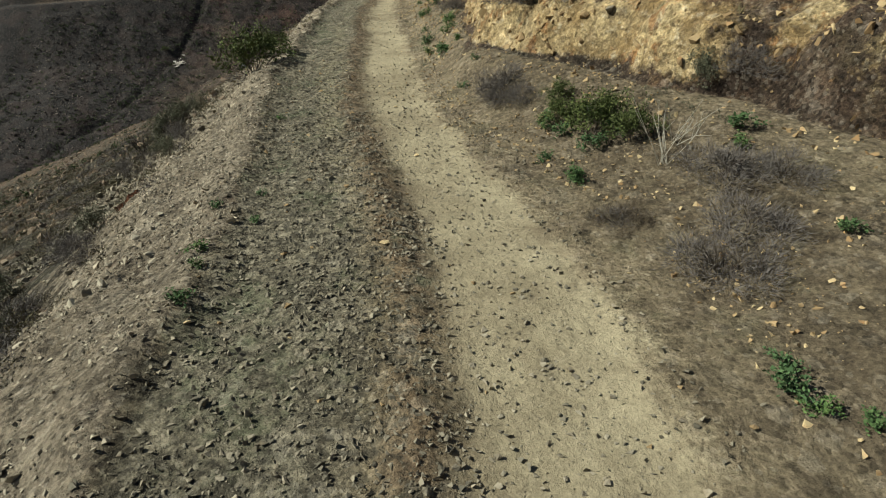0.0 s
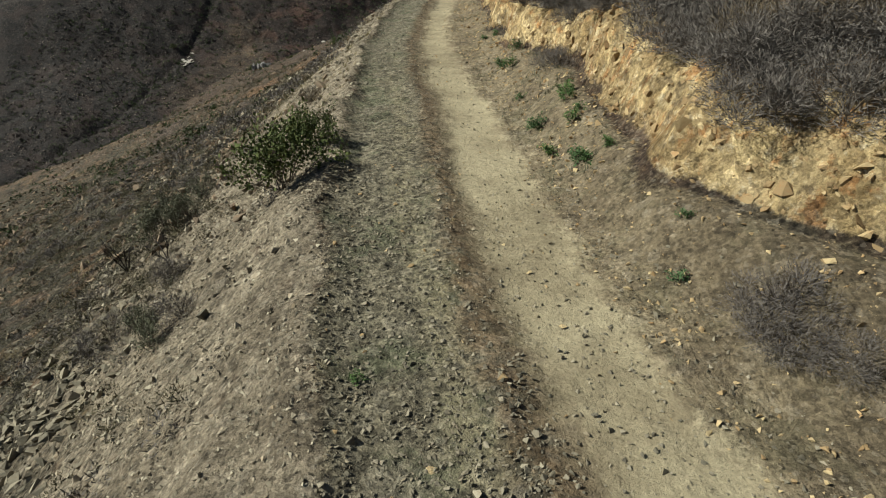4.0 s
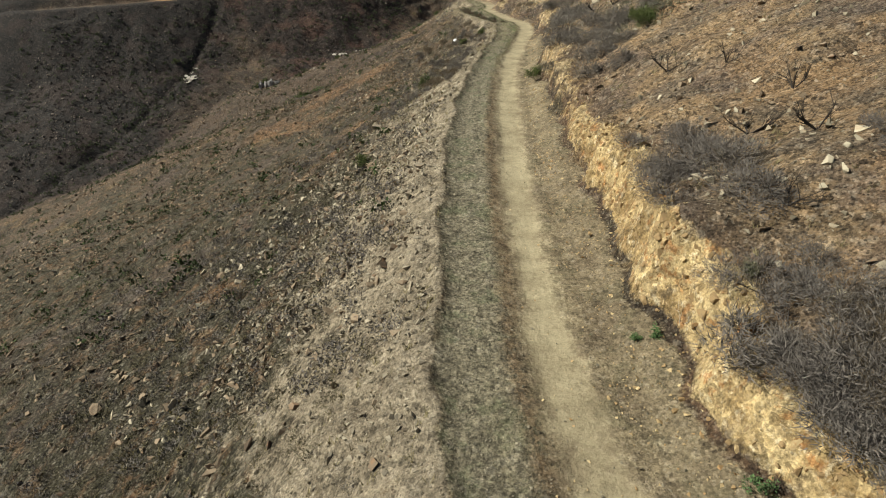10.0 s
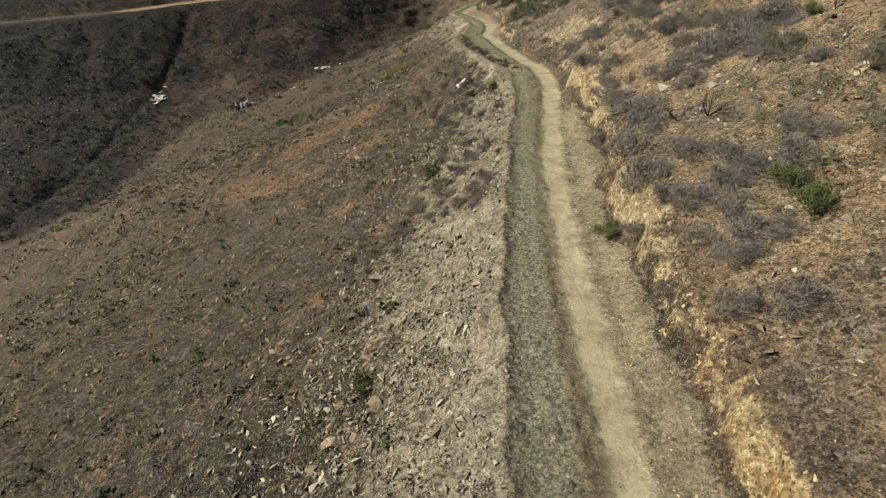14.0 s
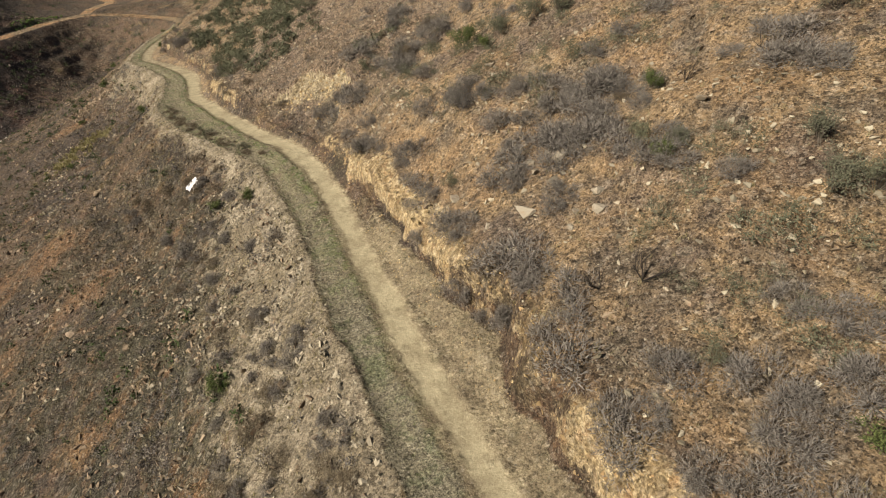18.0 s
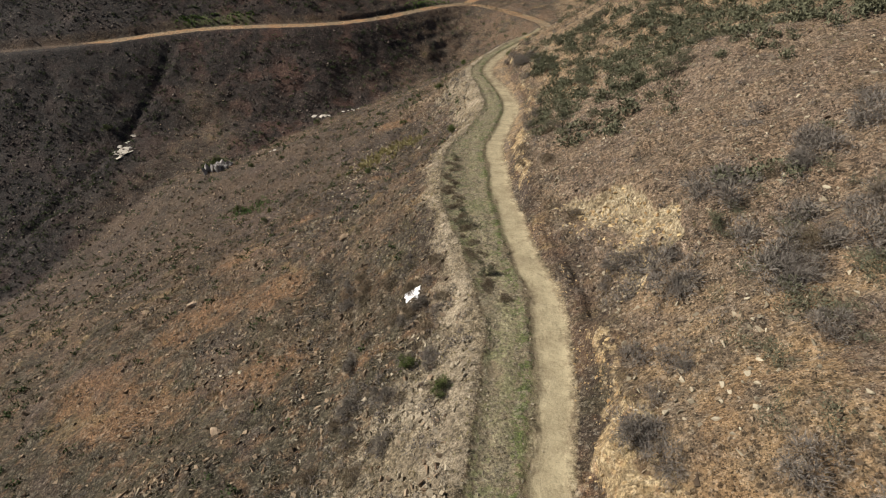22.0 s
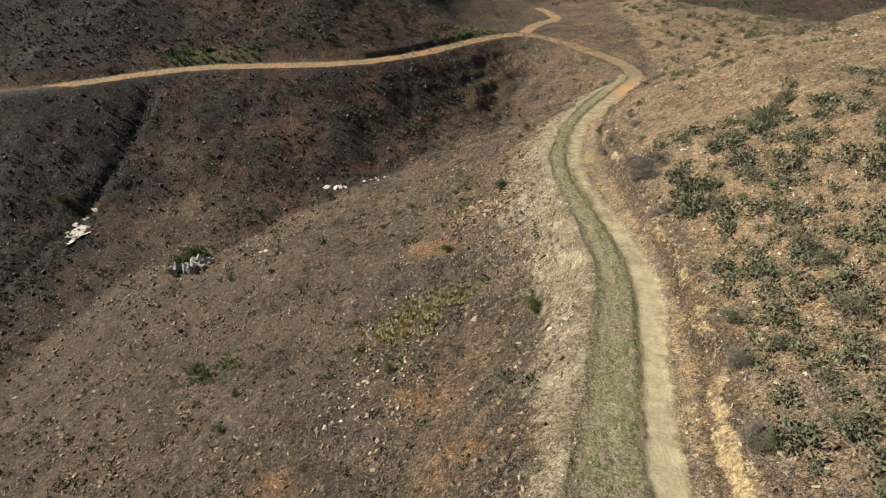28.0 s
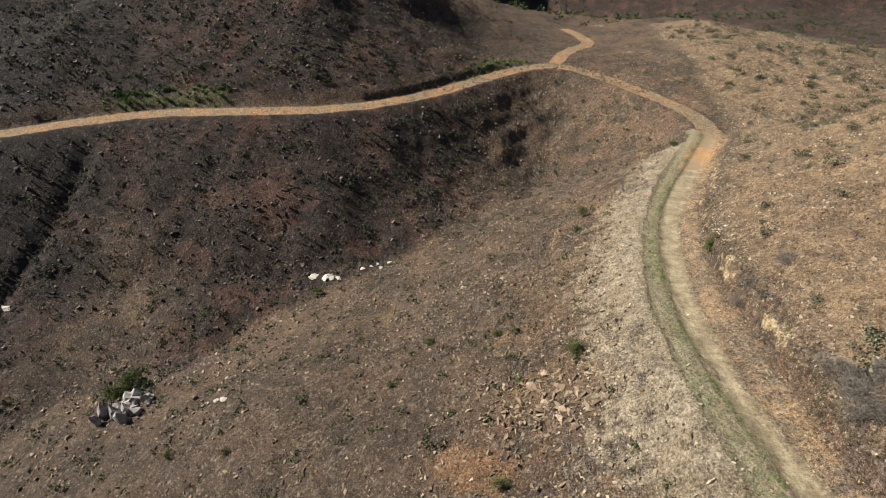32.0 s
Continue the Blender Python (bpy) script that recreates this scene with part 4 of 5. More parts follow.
def tuft(blades, height=1.0):
    az, el = rng.uniform(0, 2 * np.pi, blades), rng.uniform(0.05, 1.1, blades)
    d = np.stack([np.cos(az) * np.sin(el), np.sin(az) * np.sin(el), np.cos(el)], -1)
    a = rng.normal(0, 0.14, (blades, 3)) * np.array([1, 1, 0])
    b = a + d * rng.uniform(0.4, 1.0, (blades, 1)) * height
    s = np.cross(d, np.array([0.0, 0, 1])) + 1e-4
    s /= np.linalg.norm(s, axis=1)[:, None]
    V = np.stack([a - s * 0.06, a + s * 0.06, b], 1).reshape(-1, 3)
    return V, np.arange(blades * 3).reshape(-1, 3)


def part(name, data, parent, label=""):
    ob = new(name, data)
    ob.parent = parent
    return tagged(ob, label)


def on_land(x, y, sink=0.0):
    return float(land(np.array([x]), np.array([y]))[0][0]) - sink


def plant_kind(name, frames, wood_mat, leaf_mat, wood_name, leaf_name, label, category):
    """First ones of a kind of shrub, each an Empty with its wood and its twigs or leaves; they stand aside until copied."""
    made = []
    for wood, leaf in frames:
        ob = new(name)
        part(wood_name, mesh_of(wood_name, *wood, wood_mat, False), ob)
        part(leaf_name, mesh_of(leaf_name, *leaf, leaf_mat, False), ob)
        tagged(ob, label, category)
        made.append([ob, False])
    return made


def plant(kind, x, y, size, group="", label="", tall=1.0):
    """Stand one of the kind on the land."""
    if kind is DRY_KIND and y > 34:
        kind = FULL_KIND
    slot = kind[int(rng.integers(0, len(kind)))]
    m = pose(x, y, on_land(x, y, 0.03), rng.normal(0, 5), rng.normal(0, 5), rng.uniform(0, 360)) @ Matrix.Diagonal((size, size, size * tall, 1))
    if slot[1]:
        ob = copy_thing(slot[0], m)
        ob.matrix_basis = m
    else:
        ob, slot[1] = slot[0], True
        ob.matrix_basis = m
    tagged(ob, label, "", group)
    return ob

# ---- shrubs that stand singly ----
DRY_KIND = plant_kind("dry_shrub", [dry_frame() for _ in range(6)], BARK, DRY, "stem_frame", "twig_crown", "leafless grey twiggy shrub on the stony slope", "shrub")
FULL_KIND = plant_kind("grey_bush", [full_frame() for _ in range(6)], BARK, DRY_PALE, "stem_frame", "twig_crown", "dense rounded grey leafless bush on the hillside", "shrub")
BROWN_KIND = plant_kind("brown_shrub", [dry_frame() for _ in range(3)], BARK, DRY_BROWN, "stem_frame", "twig_crown", "dry brown brush on bare earth", "shrub")
GREEN_KIND = plant_kind("green_bush", [leafy_frame() for _ in range(4)], BARK, BUSH, "branch_frame", "foliage", "dark green leafy bush growing among stones", "bush")
OLIVE_KIND = plant_kind("olive_shrub", [leafy_frame(12, 2200, 0.05) for _ in range(4)], BARK, OLIVE, "branch_frame", "foliage", "grey-green shrub with small leaves on the slope", "shrub")
WEED_KIND = plant_kind("weed", [leafy_frame(6, 300, 0.15) for _ in range(4)], LEAF, BRIGHT, "stalk", "foliage", "low bright green weed by the dirt road", "weed")
BURNT_KIND = plant_kind("burnt_shrub", [burnt_frame() for _ in range(4)], CHAR, CHAR, "stump", "branch_frame", "charred black branches of a burnt shrub", "burnt shrub")

for x, y, s in ((-4.4, 14.3, 1.15), (-4.15, 15.7, 0.75), (2.35, 7.65, 0.66), (2.0, 8.35, 0.5), (2.75, 7.2, 0.5), (2.1, 9.0, 0.36), (2.6, 7.9, 0.45), (12.1, 70.0, 1.25), (11.8, 67.9, 0.7), (0.5, 46.3, 0.75), (4.4, 43.9, 0.9),
                (-8.3, 42.1, 0.7), (4.2, 42.2, 0.9), (-3.25, 116.0, 0.95), (-3.9, 157.0, 1.0), (-6.3, 135.1, 0.95), (-4.7, 153.7, 0.6), (3.4, 145.0, 0.95), (-6.1, 60.7, 0.8), (-0.9, 73.4, 0.7)):
    plant(GREEN_KIND, x, y, s, "green bushes of the slope")
for x, y, s in ((8.5, 53.3, 0.6), (11.6, 56.7, 0.7), (-11.0, 139.7, 0.6), (-16.2, 141.2, 0.6), (-10.2, 126.8, 0.7), (-12.1, 113.0, 0.7), (-24.0, 110.8, 0.7), (-25.1, 115.1, 0.6), (-31.1, 119.0, 0.9), (-29.8, 118.2, 0.7),
                (-34.1, 131.8, 0.7), (-29.3, 131.8, 0.6), (-18.2, 136.2, 0.5), (7.0, 171.5, 0.7), (-2.5, 75.7, 0.7), (-44.5, 141.5, 1.6), (-45.5, 140.2, 1.3), (-30.3, 154.0, 1.0), (-66.5, 147.5, 1.3), (-39.9, 182.0, 0.9)):
    plant(GREEN_KIND, x, y, s, "green bushes of the slope")
for x, y, s in ((2.75, 4.3, 0.6), (3.2, 4.8, 0.6), (3.4, 5.8, 0.6), (1.25, 9.9, 0.5), (1.6, 9.4, 0.4), (4.5, 8.0, 0.6), (1.75, 12.2, 0.8), (2.3, 11.6, 0.8), (2.0, 13.4, 0.9), (2.7, 12.6, 0.9), (3.3, 11.4, 0.8), (1.7, 14.6, 0.8), (4.3, 10.6, 0.7), (-5.4, 12.0, 0.5), (-4.8, 6.7, 0.45), (-5.4, 5.9, 0.55), (-5.6, 7.4, 0.6), (-4.6, 4.5, 0.45), (-6.8, 12.4, 0.6), (-6.2, 13.6, 0.5),
                (1.7, 29.3, 1.1), (1.9, 28.1, 1.15), (1.7, 26.9, 1.05), (2.0, 30.8, 0.8), (1.0, 30.4, 0.7), (1.1, 24.8, 0.9), (0.95, 32.0, 0.6), (1.3, 22.6, 0.8), (1.9, 42.8, 1.0), (2.3, 41.4, 0.9), (1.5, 39.9, 0.8), (2.9, 43.8, 1.0), (3.6, 45.3, 1.0), (4.3, 46.3, 1.1), (2.4, 45.0, 0.9), (5.2, 44.9, 1.1), (3.2, 47.8, 1.0), (6.7, 72.4, 1.0), (7.8, 67.2, 1.0), (8.6, 65.2, 1.2), (8.4, 61.8, 1.0), (5.6, 66.1, 0.9), (9.9, 60.1, 1.1), (10.7, 59.4, 1.0), (11.4, 59.0, 1.1), (11.4, 57.8, 0.9), (8.7, 60.3, 0.8), (3.7, 57.7, 0.7), (6.5, 55.5, 0.85), (10.5, 56.2, 0.8), (8.4, 53.7, 0.9), (10.2, 71.5, 0.9), (12.8, 61.1, 1.0), (13.9, 60.5, 0.9), (10.0, 63.0, 1.0), (9.2, 66.0, 1.0), (4.1, 129.2, 1.3), (4.7, 128.0, 1.3), (5.8, 128.5, 1.1), (4.6, 121.4, 0.9), (6.2, 123.3, 1.0), (4.9, 106.9, 0.9), (4.0, 102.3, 0.9), (-8.2, 19.4, 0.6)):
    plant(DRY_KIND, x, y, s, "grey shrubs above the road")
for x, y, s in ((4.7, 128.7, 1.0), (5.6, 129.2, 0.8), (4.1, 127.3, 1.1), (5.0, 127.0, 0.9), (2.9, 137.8, 0.8), (3.6, 138.3, 0.7), (5.6, 139.6, 0.8), (2.6, 55.9, 0.8), (2.8, 53.4, 0.8), (1.1, 45.5, 0.8), (2.8, 42.4, 0.9), (3.4, 41.9, 0.7)):
    plant(DRY_KIND, x, y, s, "grey shrubs above the road")
for x, y, s in ((2.1, 5.4, 0.4), (-5.2, 20.7, 0.45), (-5.1, 20.2, 0.3), (4.5, 92.0, 0.7), (5.0, 97.5, 0.6), (2.95, 95.9, 0.5), (2.9, 93.7, 0.5), (4.3, 86.8, 0.6),  (5.2, 85.2, 0.6)):
    plant(BROWN_KIND, x, y, s, "brown brush by the road")
for x, y, s in ((4.0, 8.3, 0.5), (-6.2, 12.3, 0.45), (-5.1, 7.5, 0.45), (-7.3, 16.8, 0.7), (-8.6, 17.4, 0.8), (13.4, 130.4, 1.3), (12.4, 128.9, 1.2), (11.5, 127.8, 1.2), (10.6, 126.7, 1.2), (9.4, 126.4, 1.0), (8.3, 126.5, 1.0), (8.9, 54.6, 0.9), (6.1, 107.0, 0.9), (9.5, 111.8, 0.9), (8.6, 107.6, 1.0), (9.3, 113.7, 0.9), (-7.9, 17.1, 1.0), (-7.5, 17.9, 0.6), (5.2, 98.0, 0.9), (6.0, 99.2, 0.8), (6.9, 120.0, 0.9), (4.0, 101.9, 0.8), (6.0, 102.0, 1.0), (5.1, 106.6, 0.8), (5.3, 109.5, 0.9), (11.6, 128.0, 0.9), (1.0, 25.1, 0.4)):
    plant(OLIVE_KIND, x, y, s, "olive shrubs of the slope")
for x, y, s in ((-0.4, 25.7, 0.24), (-0.0, 25.7, 0.30), (0.3, 22.0, 0.36), (-0.2, 21.0, 0.24), (-0.3, 21.5, 0.30), (-0.0, 20.7, 0.36), (-0.1, 18.1, 0.24), (0.6, 16.5, 0.30), (0.6, 17.0, 0.36), (0.6, 15.8, 0.24), (0.5, 15.5, 0.30), (0.0, 16.2, 0.36), (-0.1, 16.4, 0.24), (0.4, 14.1, 0.30), (0.3, 14.2, 0.36), (0.7, 14.1, 0.24), (0.0, 14.9, 0.30),
                (1.9, 6.5, 0.3), (1.6, 7.2, 0.22), (3.9, 4.4, 0.25), (4.0, 6.8, 0.35), (3.8, 6.4, 0.25), (-2.4, 4.9, 0.2), (-2.2, 4.0, 0.22), (-2.5, 5.9, 0.15), (2.6, 3.0, 0.22), (2.9, 2.4, 0.2), (-2.0, 5.6, 0.14), (-2.15, 6.4, 0.12), (-2.6, 9.5, 0.14), (0.7, 10.9, 0.2), (0.95, 11.6, 0.18)):
    plant(WEED_KIND, x, y, s, "weeds along the road", "", 0.7)
for x, y, s in ((4.2, 51.2, 0.9), (4.9, 50.4, 1.1), (3.5, 51.9, 0.5), (3.0, 30.0, 0.9), (3.6, 28.6, 0.9), (4.6, 31.5, 0.8), (4.2, 34.5, 0.8), (2.1, 26.4, 0.8), (3.2, 36.3, 1.0), (-8.6, 16.0, 0.9), (-7.2, 15.2, 0.7), (-10.5, 38.0, 0.8), (11.9, 55.5, 0.9), (13.0, 53.5, 0.9), (-9.5, 86.5, 0.8), (-14, 92, 0.8), (-19, 101, 0.9), (-27, 104, 0.9), (-4.5, 102.2, 0.6), (3.1, 16.9, 0.9), (2.6, 18.4, 0.8)):
    plant(BURNT_KIND, x, y, s, "burnt shrubs")


for y in np.arange(78.5, 97.5, 0.42):
    x = along("edge", y) + rng.uniform(0.35, 1.25)
    plant(BROWN_KIND if rng.uniform() < 0.7 else OLIVE_KIND, float(x), float(y + rng.normal(0, 0.2)), float(rng.uniform(0.22, 0.52)), "brown brush by the road")
for x, y, s in ((1.34, 10.1, 0.6), (2.1, 5.4, 0.32), (3.9, 5.6, 0.5), (0.75, 28.3, 0.95), (1.0, 29.0, 0.9), (0.6, 23.6, 0.6), (1.1, 23.2, 0.7), (1.6, 21.4, 0.7), (1.3, 20.0, 0.6), (0.9, 19.2, 0.7), (1.95, 24.9, 0.6), (4.0, 26.6, 0.9),
                (2.9, 53.5, 0.75), (2.6, 54.3, 0.6), (1.8, 48.3, 0.7), (2.3, 47.6, 0.7), (5.8, 55.1, 0.7), (5.0, 69.5, 1.0), (5.4, 68.4, 0.9), (5.3, 65.5, 0.7), (8.7, 65.2, 1.0), (9.6, 64.4, 0.9), (10.6, 62.8, 1.0), (8.6, 53.0, 1.0), (9.1, 53.8, 0.9),
                (12.6, 52.4, 1.3), (12.9, 51.6, 1.0), (6.2, 47.2, 0.8), (6.3, 46.2, 0.9), (2.0, 46.0, 0.8), (4.4, 45.3, 0.8), (-3.2, 53.3, 0.6), (8.7, 51.0, 0.7), (-5.6, 77.8, 0.7), (-5.0, 74.6, 0.8), (-4.6, 73.6, 0.6), (3.3, 60.2, 0.6)):
    plant(DRY_KIND, x, y, s, "grey shrubs above the road")
for y in np.arange(11.5, 24.0, 0.2):
    kind = DRY_KIND if rng.uniform() < 0.75 else BROWN_KIND
    plant(kind, float(along("foot", y) + rng.uniform(1.1, 3.0)), float(y), float(rng.uniform(0.45, 0.85)), "grey shrubs above the road")
for _ in range(105):
    y = rng.uniform(50, 86)
    plant(DRY_KIND if rng.uniform() < 0.6 else BROWN_KIND, float(along("edge", y) - rng.uniform(0.9, 6.5)), float(y), float(rng.uniform(0.3, 0.75)), "grey shrubs on the outer slope")
for x, y, s in ((10.2, 49.7, 1.0), (9.1, 48.6, 1.0), (9.6, 47.8, 0.9), (9.0, 53.2, 0.7), (15.1, 52.8, 0.9), (13.9, 66.7, 1.2), (12.9, 68.0, 1.0), (14.6, 65.5, 1.1), (11.8, 96.8, 1.3), (10.6, 98.0, 1.2), (12.8, 97.5, 1.2), (4.0, 47.5, 0.6), (-7.2, 7.6, 0.6), (-5.7, 11.6, 0.5), (-5.5, 5.7, 0.4)):
    plant(OLIVE_KIND, x, y, s, "olive shrubs of the slope")
for x, y, s in ((1.9, 6.6, 0.28), (-2.3, 4.6, 0.15), (2.5, 2.8, 0.3), (2.7, 2.6, 0.2), (2.3, 7.3, 0.35), (2.6, 7.6, 0.35), (2.0, 7.9, 0.3), (1.8, 8.5, 0.35), (2.4, 8.2, 0.3)):
    plant(WEED_KIND, x, y, s, "weeds along the road", "", 0.7)


def seeds(n, u0, u1, y0, y1, chance, line=None, bias=1.0):
    x, y = strew(n, u0, u1, y0, y1, line, bias)
    h, soil = land(x, y)
    k = rng.uniform(0, 1, n) < chance(x, y, soil)
    return x[k], y[k], h[k]


# the dense brush along the top of the cut, and the clumps behind it
def brush_chance(x, y, s):
    d = s["rightd"]
    close = ramp(0.6, 1.1, d) * ramp(4.3, 2.5, d) * ramp(11, 13, y) * ramp(25.5, 22.5, y) * (0.75 + 0.25 * ramp(-0.2, 0.3, rough(x, y, 2.5, 2, 133)))
    clump = ramp(-0.1, 0.3, rough(x, y, 4.2, 2, 131)) * ramp(0.8, 1.8, d) * ramp(51, 60, y) * ramp(86, 74, y) * 0.8
    edge_row = ramp(0.45, 0.8, d) * ramp(2.6, 1.8, d) * 0.2 * ramp(36, 42, y) * ramp(80, 70, y)
    start = ramp(1.2, 1.8, d) * ramp(6.5, 4.5, d) * ramp(13, 10, y) * 0.5
    return np.clip(close + clump + edge_row + start, 0, 1)


bx, by, bh = seeds(3900, 0.2, 20, -3, 100, brush_chance, "foot", 1.25)
order = np.argsort(by)
bx, by, bh = bx[order], by[order], bh[order]
d_right = bx - along("foot", by)
single = (d_right < 12) & ((np.cumsum(d_right < 12) <= 90) | ((by > 52) & (rng.uniform(0, 1, len(by)) < 0.3)))
for x, y in zip(bx[single], by[single]):
    kind = DRY_KIND if rng.uniform() < 0.82 else (BROWN_KIND if rng.uniform() < 0.6 else OLIVE_KIND)
    plant(kind, float(x), float(y), float(rng.uniform(0.5, 1.05)), "grey shrubs above the road")

# ---- shrubs past counting ----
def brush_stuff(name, shapes, places, sizes, material, label, category):
    x, y, h = places
    s = rng.uniform(*sizes, len(x))
    ob = new(name, scatter_mesh(name, shapes, np.stack([x, y, h - 0.03], -1), s, material, 0.12))
    return tagged(ob, label, category, kind="stuff")


LIGHT_DRY = [light_shrub(950, 0, 0, 0.013) for _ in range(8)]
LIGHT_OLIVE = [light_shrub(110, 85, 0.20, 0.045) for _ in range(8)]
LIGHT_GREEN = [light_shrub(10, 44, 0.27) for _ in range(6)]
LOW_DRY = [light_shrub(64, 0, 0, 0.05) for _ in range(8)]
FINE_DRY = [light_shrub(130, 0, 0, 0.022) for _ in range(8)]
TWIGGY = [light_shrub(1300, 0, 0, 0.0085) for _ in range(6)]
close_by = ~single & (by < 40)
brush_stuff("roadside_brush", TWIGGY, (bx[close_by], by[close_by], bh[close_by]), (0.55, 1.05), DRY, "leafless grey brush above the rock cut", "brush")
rest = ~single & (by >= 40)
brush_stuff("dry_brush", LIGHT_DRY, (bx[rest], by[rest], bh[rest]), (0.6, 1.3), DRY_PALE, "clumps of leafless grey brush on the slope", "brush")


def olive_chance(x, y, s):
    d = s["rightd"]
    a = ramp(1.0, 2.2, d) * ramp(90, 100, y) * ramp(136, 122, y) * (0.6 + 0.4 * ramp(-0.3, 0.3, rough(x, y, 5.0, 2, 141)))
    b = ramp(2.5, 5, d) * ramp(38, 50, y) * ramp(84, 74, y) * 1.3 * ramp(-0.25, 0.25, rough(x, y, 9.0, 2, 144))
    c = ramp(1.5, 4, d) * ramp(138, 150, y) * ramp(235, 220, y) * 0.12 * (s["side"] > 0)
    return np.clip(a * 1.7 + b + c, 0, 1) * 0.62


ox, oy, oh = seeds(10500, 0.8, 40, 38, 235, olive_chance, "foot", 1.1)
FINE_OLIVE = [light_shrub(170, 150, 0.075, 0.016) for _ in range(8)]
brush_stuff("grey_green_brush", FINE_OLIVE, (ox[oy < 80], oy[oy < 80], oh[oy < 80]), (0.45, 1.0), OLIVE, "grey-green brush among the rocks of the slope", "brush")
brush_stuff("olive_brush", LIGHT_OLIVE, (ox[oy >= 80], oy[oy >= 80], oh[oy >= 80]), (0.5, 1.15), OLIVE, "low grey-green brush dotted over the slope", "brush")
brush_stuff("grey_brush", LOW_DRY, seeds(8000, 0.8, 34, 70, 230, lambda x, y, s: (s["side"] > 0) * (0.16 + 0.5 * ramp(0.0, 0.5, rough(x, y, 6.0, 2, 147))), "foot", 1.2), (0.2, 0.6), DRY, "low grey brush dotted over the slope", "brush")
SPARSE_DRY = [light_shrub(34, 0, 0, 0.05) for _ in range(8)]
brush_stuff("hill_growth", SPARSE_DRY, seeds(10000, 0.8, 36, 50, 228, lambda x, y, s: (s["side"] > 0) * (0.25 + 0.6 * ramp(-0.2, 0.5, rough(x, y, 5.0, 3, 158))), "foot", 1.1), (0.2, 0.6), DRY_BROWN, "low brown dead growth over the hillside", "brush")
brush_stuff("low_scrub", FINE_DRY, seeds(2800, -24, -0.9, 1, 28, lambda x, y, s: np.clip(0.2 + 0.7 * ramp(-0.2, 0.4, rough(x, y, 3.0, 3, 154)), 0, 1) * ramp(0.9, 2.8, s["left"]), "edge", 0.75), (0.16, 0.42), SCRUB, "low olive-brown scrub beside the road", "brush")
brush_stuff("low_growth", FINE_DRY, seeds(2400, -24, -0.7, -2, 28, lambda x, y, s: np.clip(0.1 + 0.8 * ramp(0.0, 0.5, rough(x, y, 2.5, 3, 156)), 0, 1) * ramp(0.7, 2.0, s["left"]), "edge", 0.75), (0.16, 0.45), DRY, "low grey dead growth beside the road", "brush")
# the outer slope: dry growth close to the road, small green shrubs farther down
brush_stuff("slope_brush", LOW_DRY, seeds(13000, -34, -0.7, 26, 165, lambda x, y, s: np.clip(0.10 + 0.7 * ramp(0.0, 0.6, rough(x, y, 6.0, 3, 149)) + 0.6 * ramp(45, 20, y), 0, 1) * ramp(36, 10, s["left"]) * (1 - s["burnt"]), "edge", 0.7), (0.22, 0.6), DRY, "low grey dead growth on the outer slope", "brush")
brush_stuff("slope_scrub", LOW_DRY, seeds(13000, -42, -1.2, 26, 120, lambda x, y, s: np.clip(0.08 + 0.6 * ramp(-0.1, 0.5, rough(x, y, 5.0, 3, 154)) + 0.5 * ramp(60, 30, y), 0, 1) * (1 - s["burnt"]) * ramp(0.8, 3.5, s["left"]), "edge", 0.8), (0.15, 0.42), SCRUB, "low olive-brown scrub on the outer slope", "brush")
brush_stuff("slope_growth", LOW_DRY, seeds(15000, -50, -1.5, 26, 210, lambda x, y, s: np.clip(0.06 + 0.6 * ramp(0.1, 0.6, rough(x, y, 8.0, 3, 152)), 0, 1) * (1 - 0.6 * s["burnt"]), "edge", 0.8), (0.2, 0.5), DRY_BROWN, "low brown dead growth on the outer slope", "brush")
brush_stuff("green_tufts", LIGHT_GREEN, seeds(8000, -80, -2, 34, 200, lambda x, y, s: np.clip((0.10 + 0.22 * ramp(0.0, 0.5, rough(x, y, 12, 2, 151)) + 0.12 * ramp(85, 100, y)) * (s["out"] > 1.5), 0, 1), "edge", 0.85), (0.28, 0.8), LEAF, "small dark green shrubs scattered over the slope", "shrubs")


def burnt_side_chance(x, y, s):
    return np.clip(s["burnt"] * (0.25 + 0.4 * ramp(0.0, 0.5, rough(x, y, 10, 2, 161)) + 0.5 * np.exp(-(s["ditch"] / 4) ** 2)) * (s["out"] > 1.2), 0, 1)


brush_stuff("dark_brush", LIGHT_GREEN, seeds(13000, -100, 4, 105, 225, burnt_side_chance), (0.25, 0.8), LEAF, "dark brush on the burnt slope across the valley", "brush")
brush_stuff("burnt_brush", LOW_DRY, seeds(11000, -100, 4, 105, 225, burnt_side_chance), (0.2, 0.6), BURNT_STONE, "grey burnt stubs on the slope across the valley", "brush")
brush_stuff("distant_brush", LIGHT_GREEN, seeds(1500, -20, 200, 238, 480, lambda x, y, s: 0.9 + 0 * x), (0.8, 2.4), LEAF, "dark scrub on the distant hillside", "brush")

GRASSES = [tuft(48) for _ in range(6)]
brush_stuff("bright_grass", GRASSES, seeds(6000, -66, 0, 168, 212, lambda x, y, s: (s["green"] > 0.2) * 0.9), (0.35, 0.65), FRESH, "bright green grass beside the far road", "grass")
def near_spot(n, cx, cy, sx, sy):
    x, y = rng.normal(cx, sx, n), rng.normal(cy, sy, n)
    return x, y, land(x, y)[0]


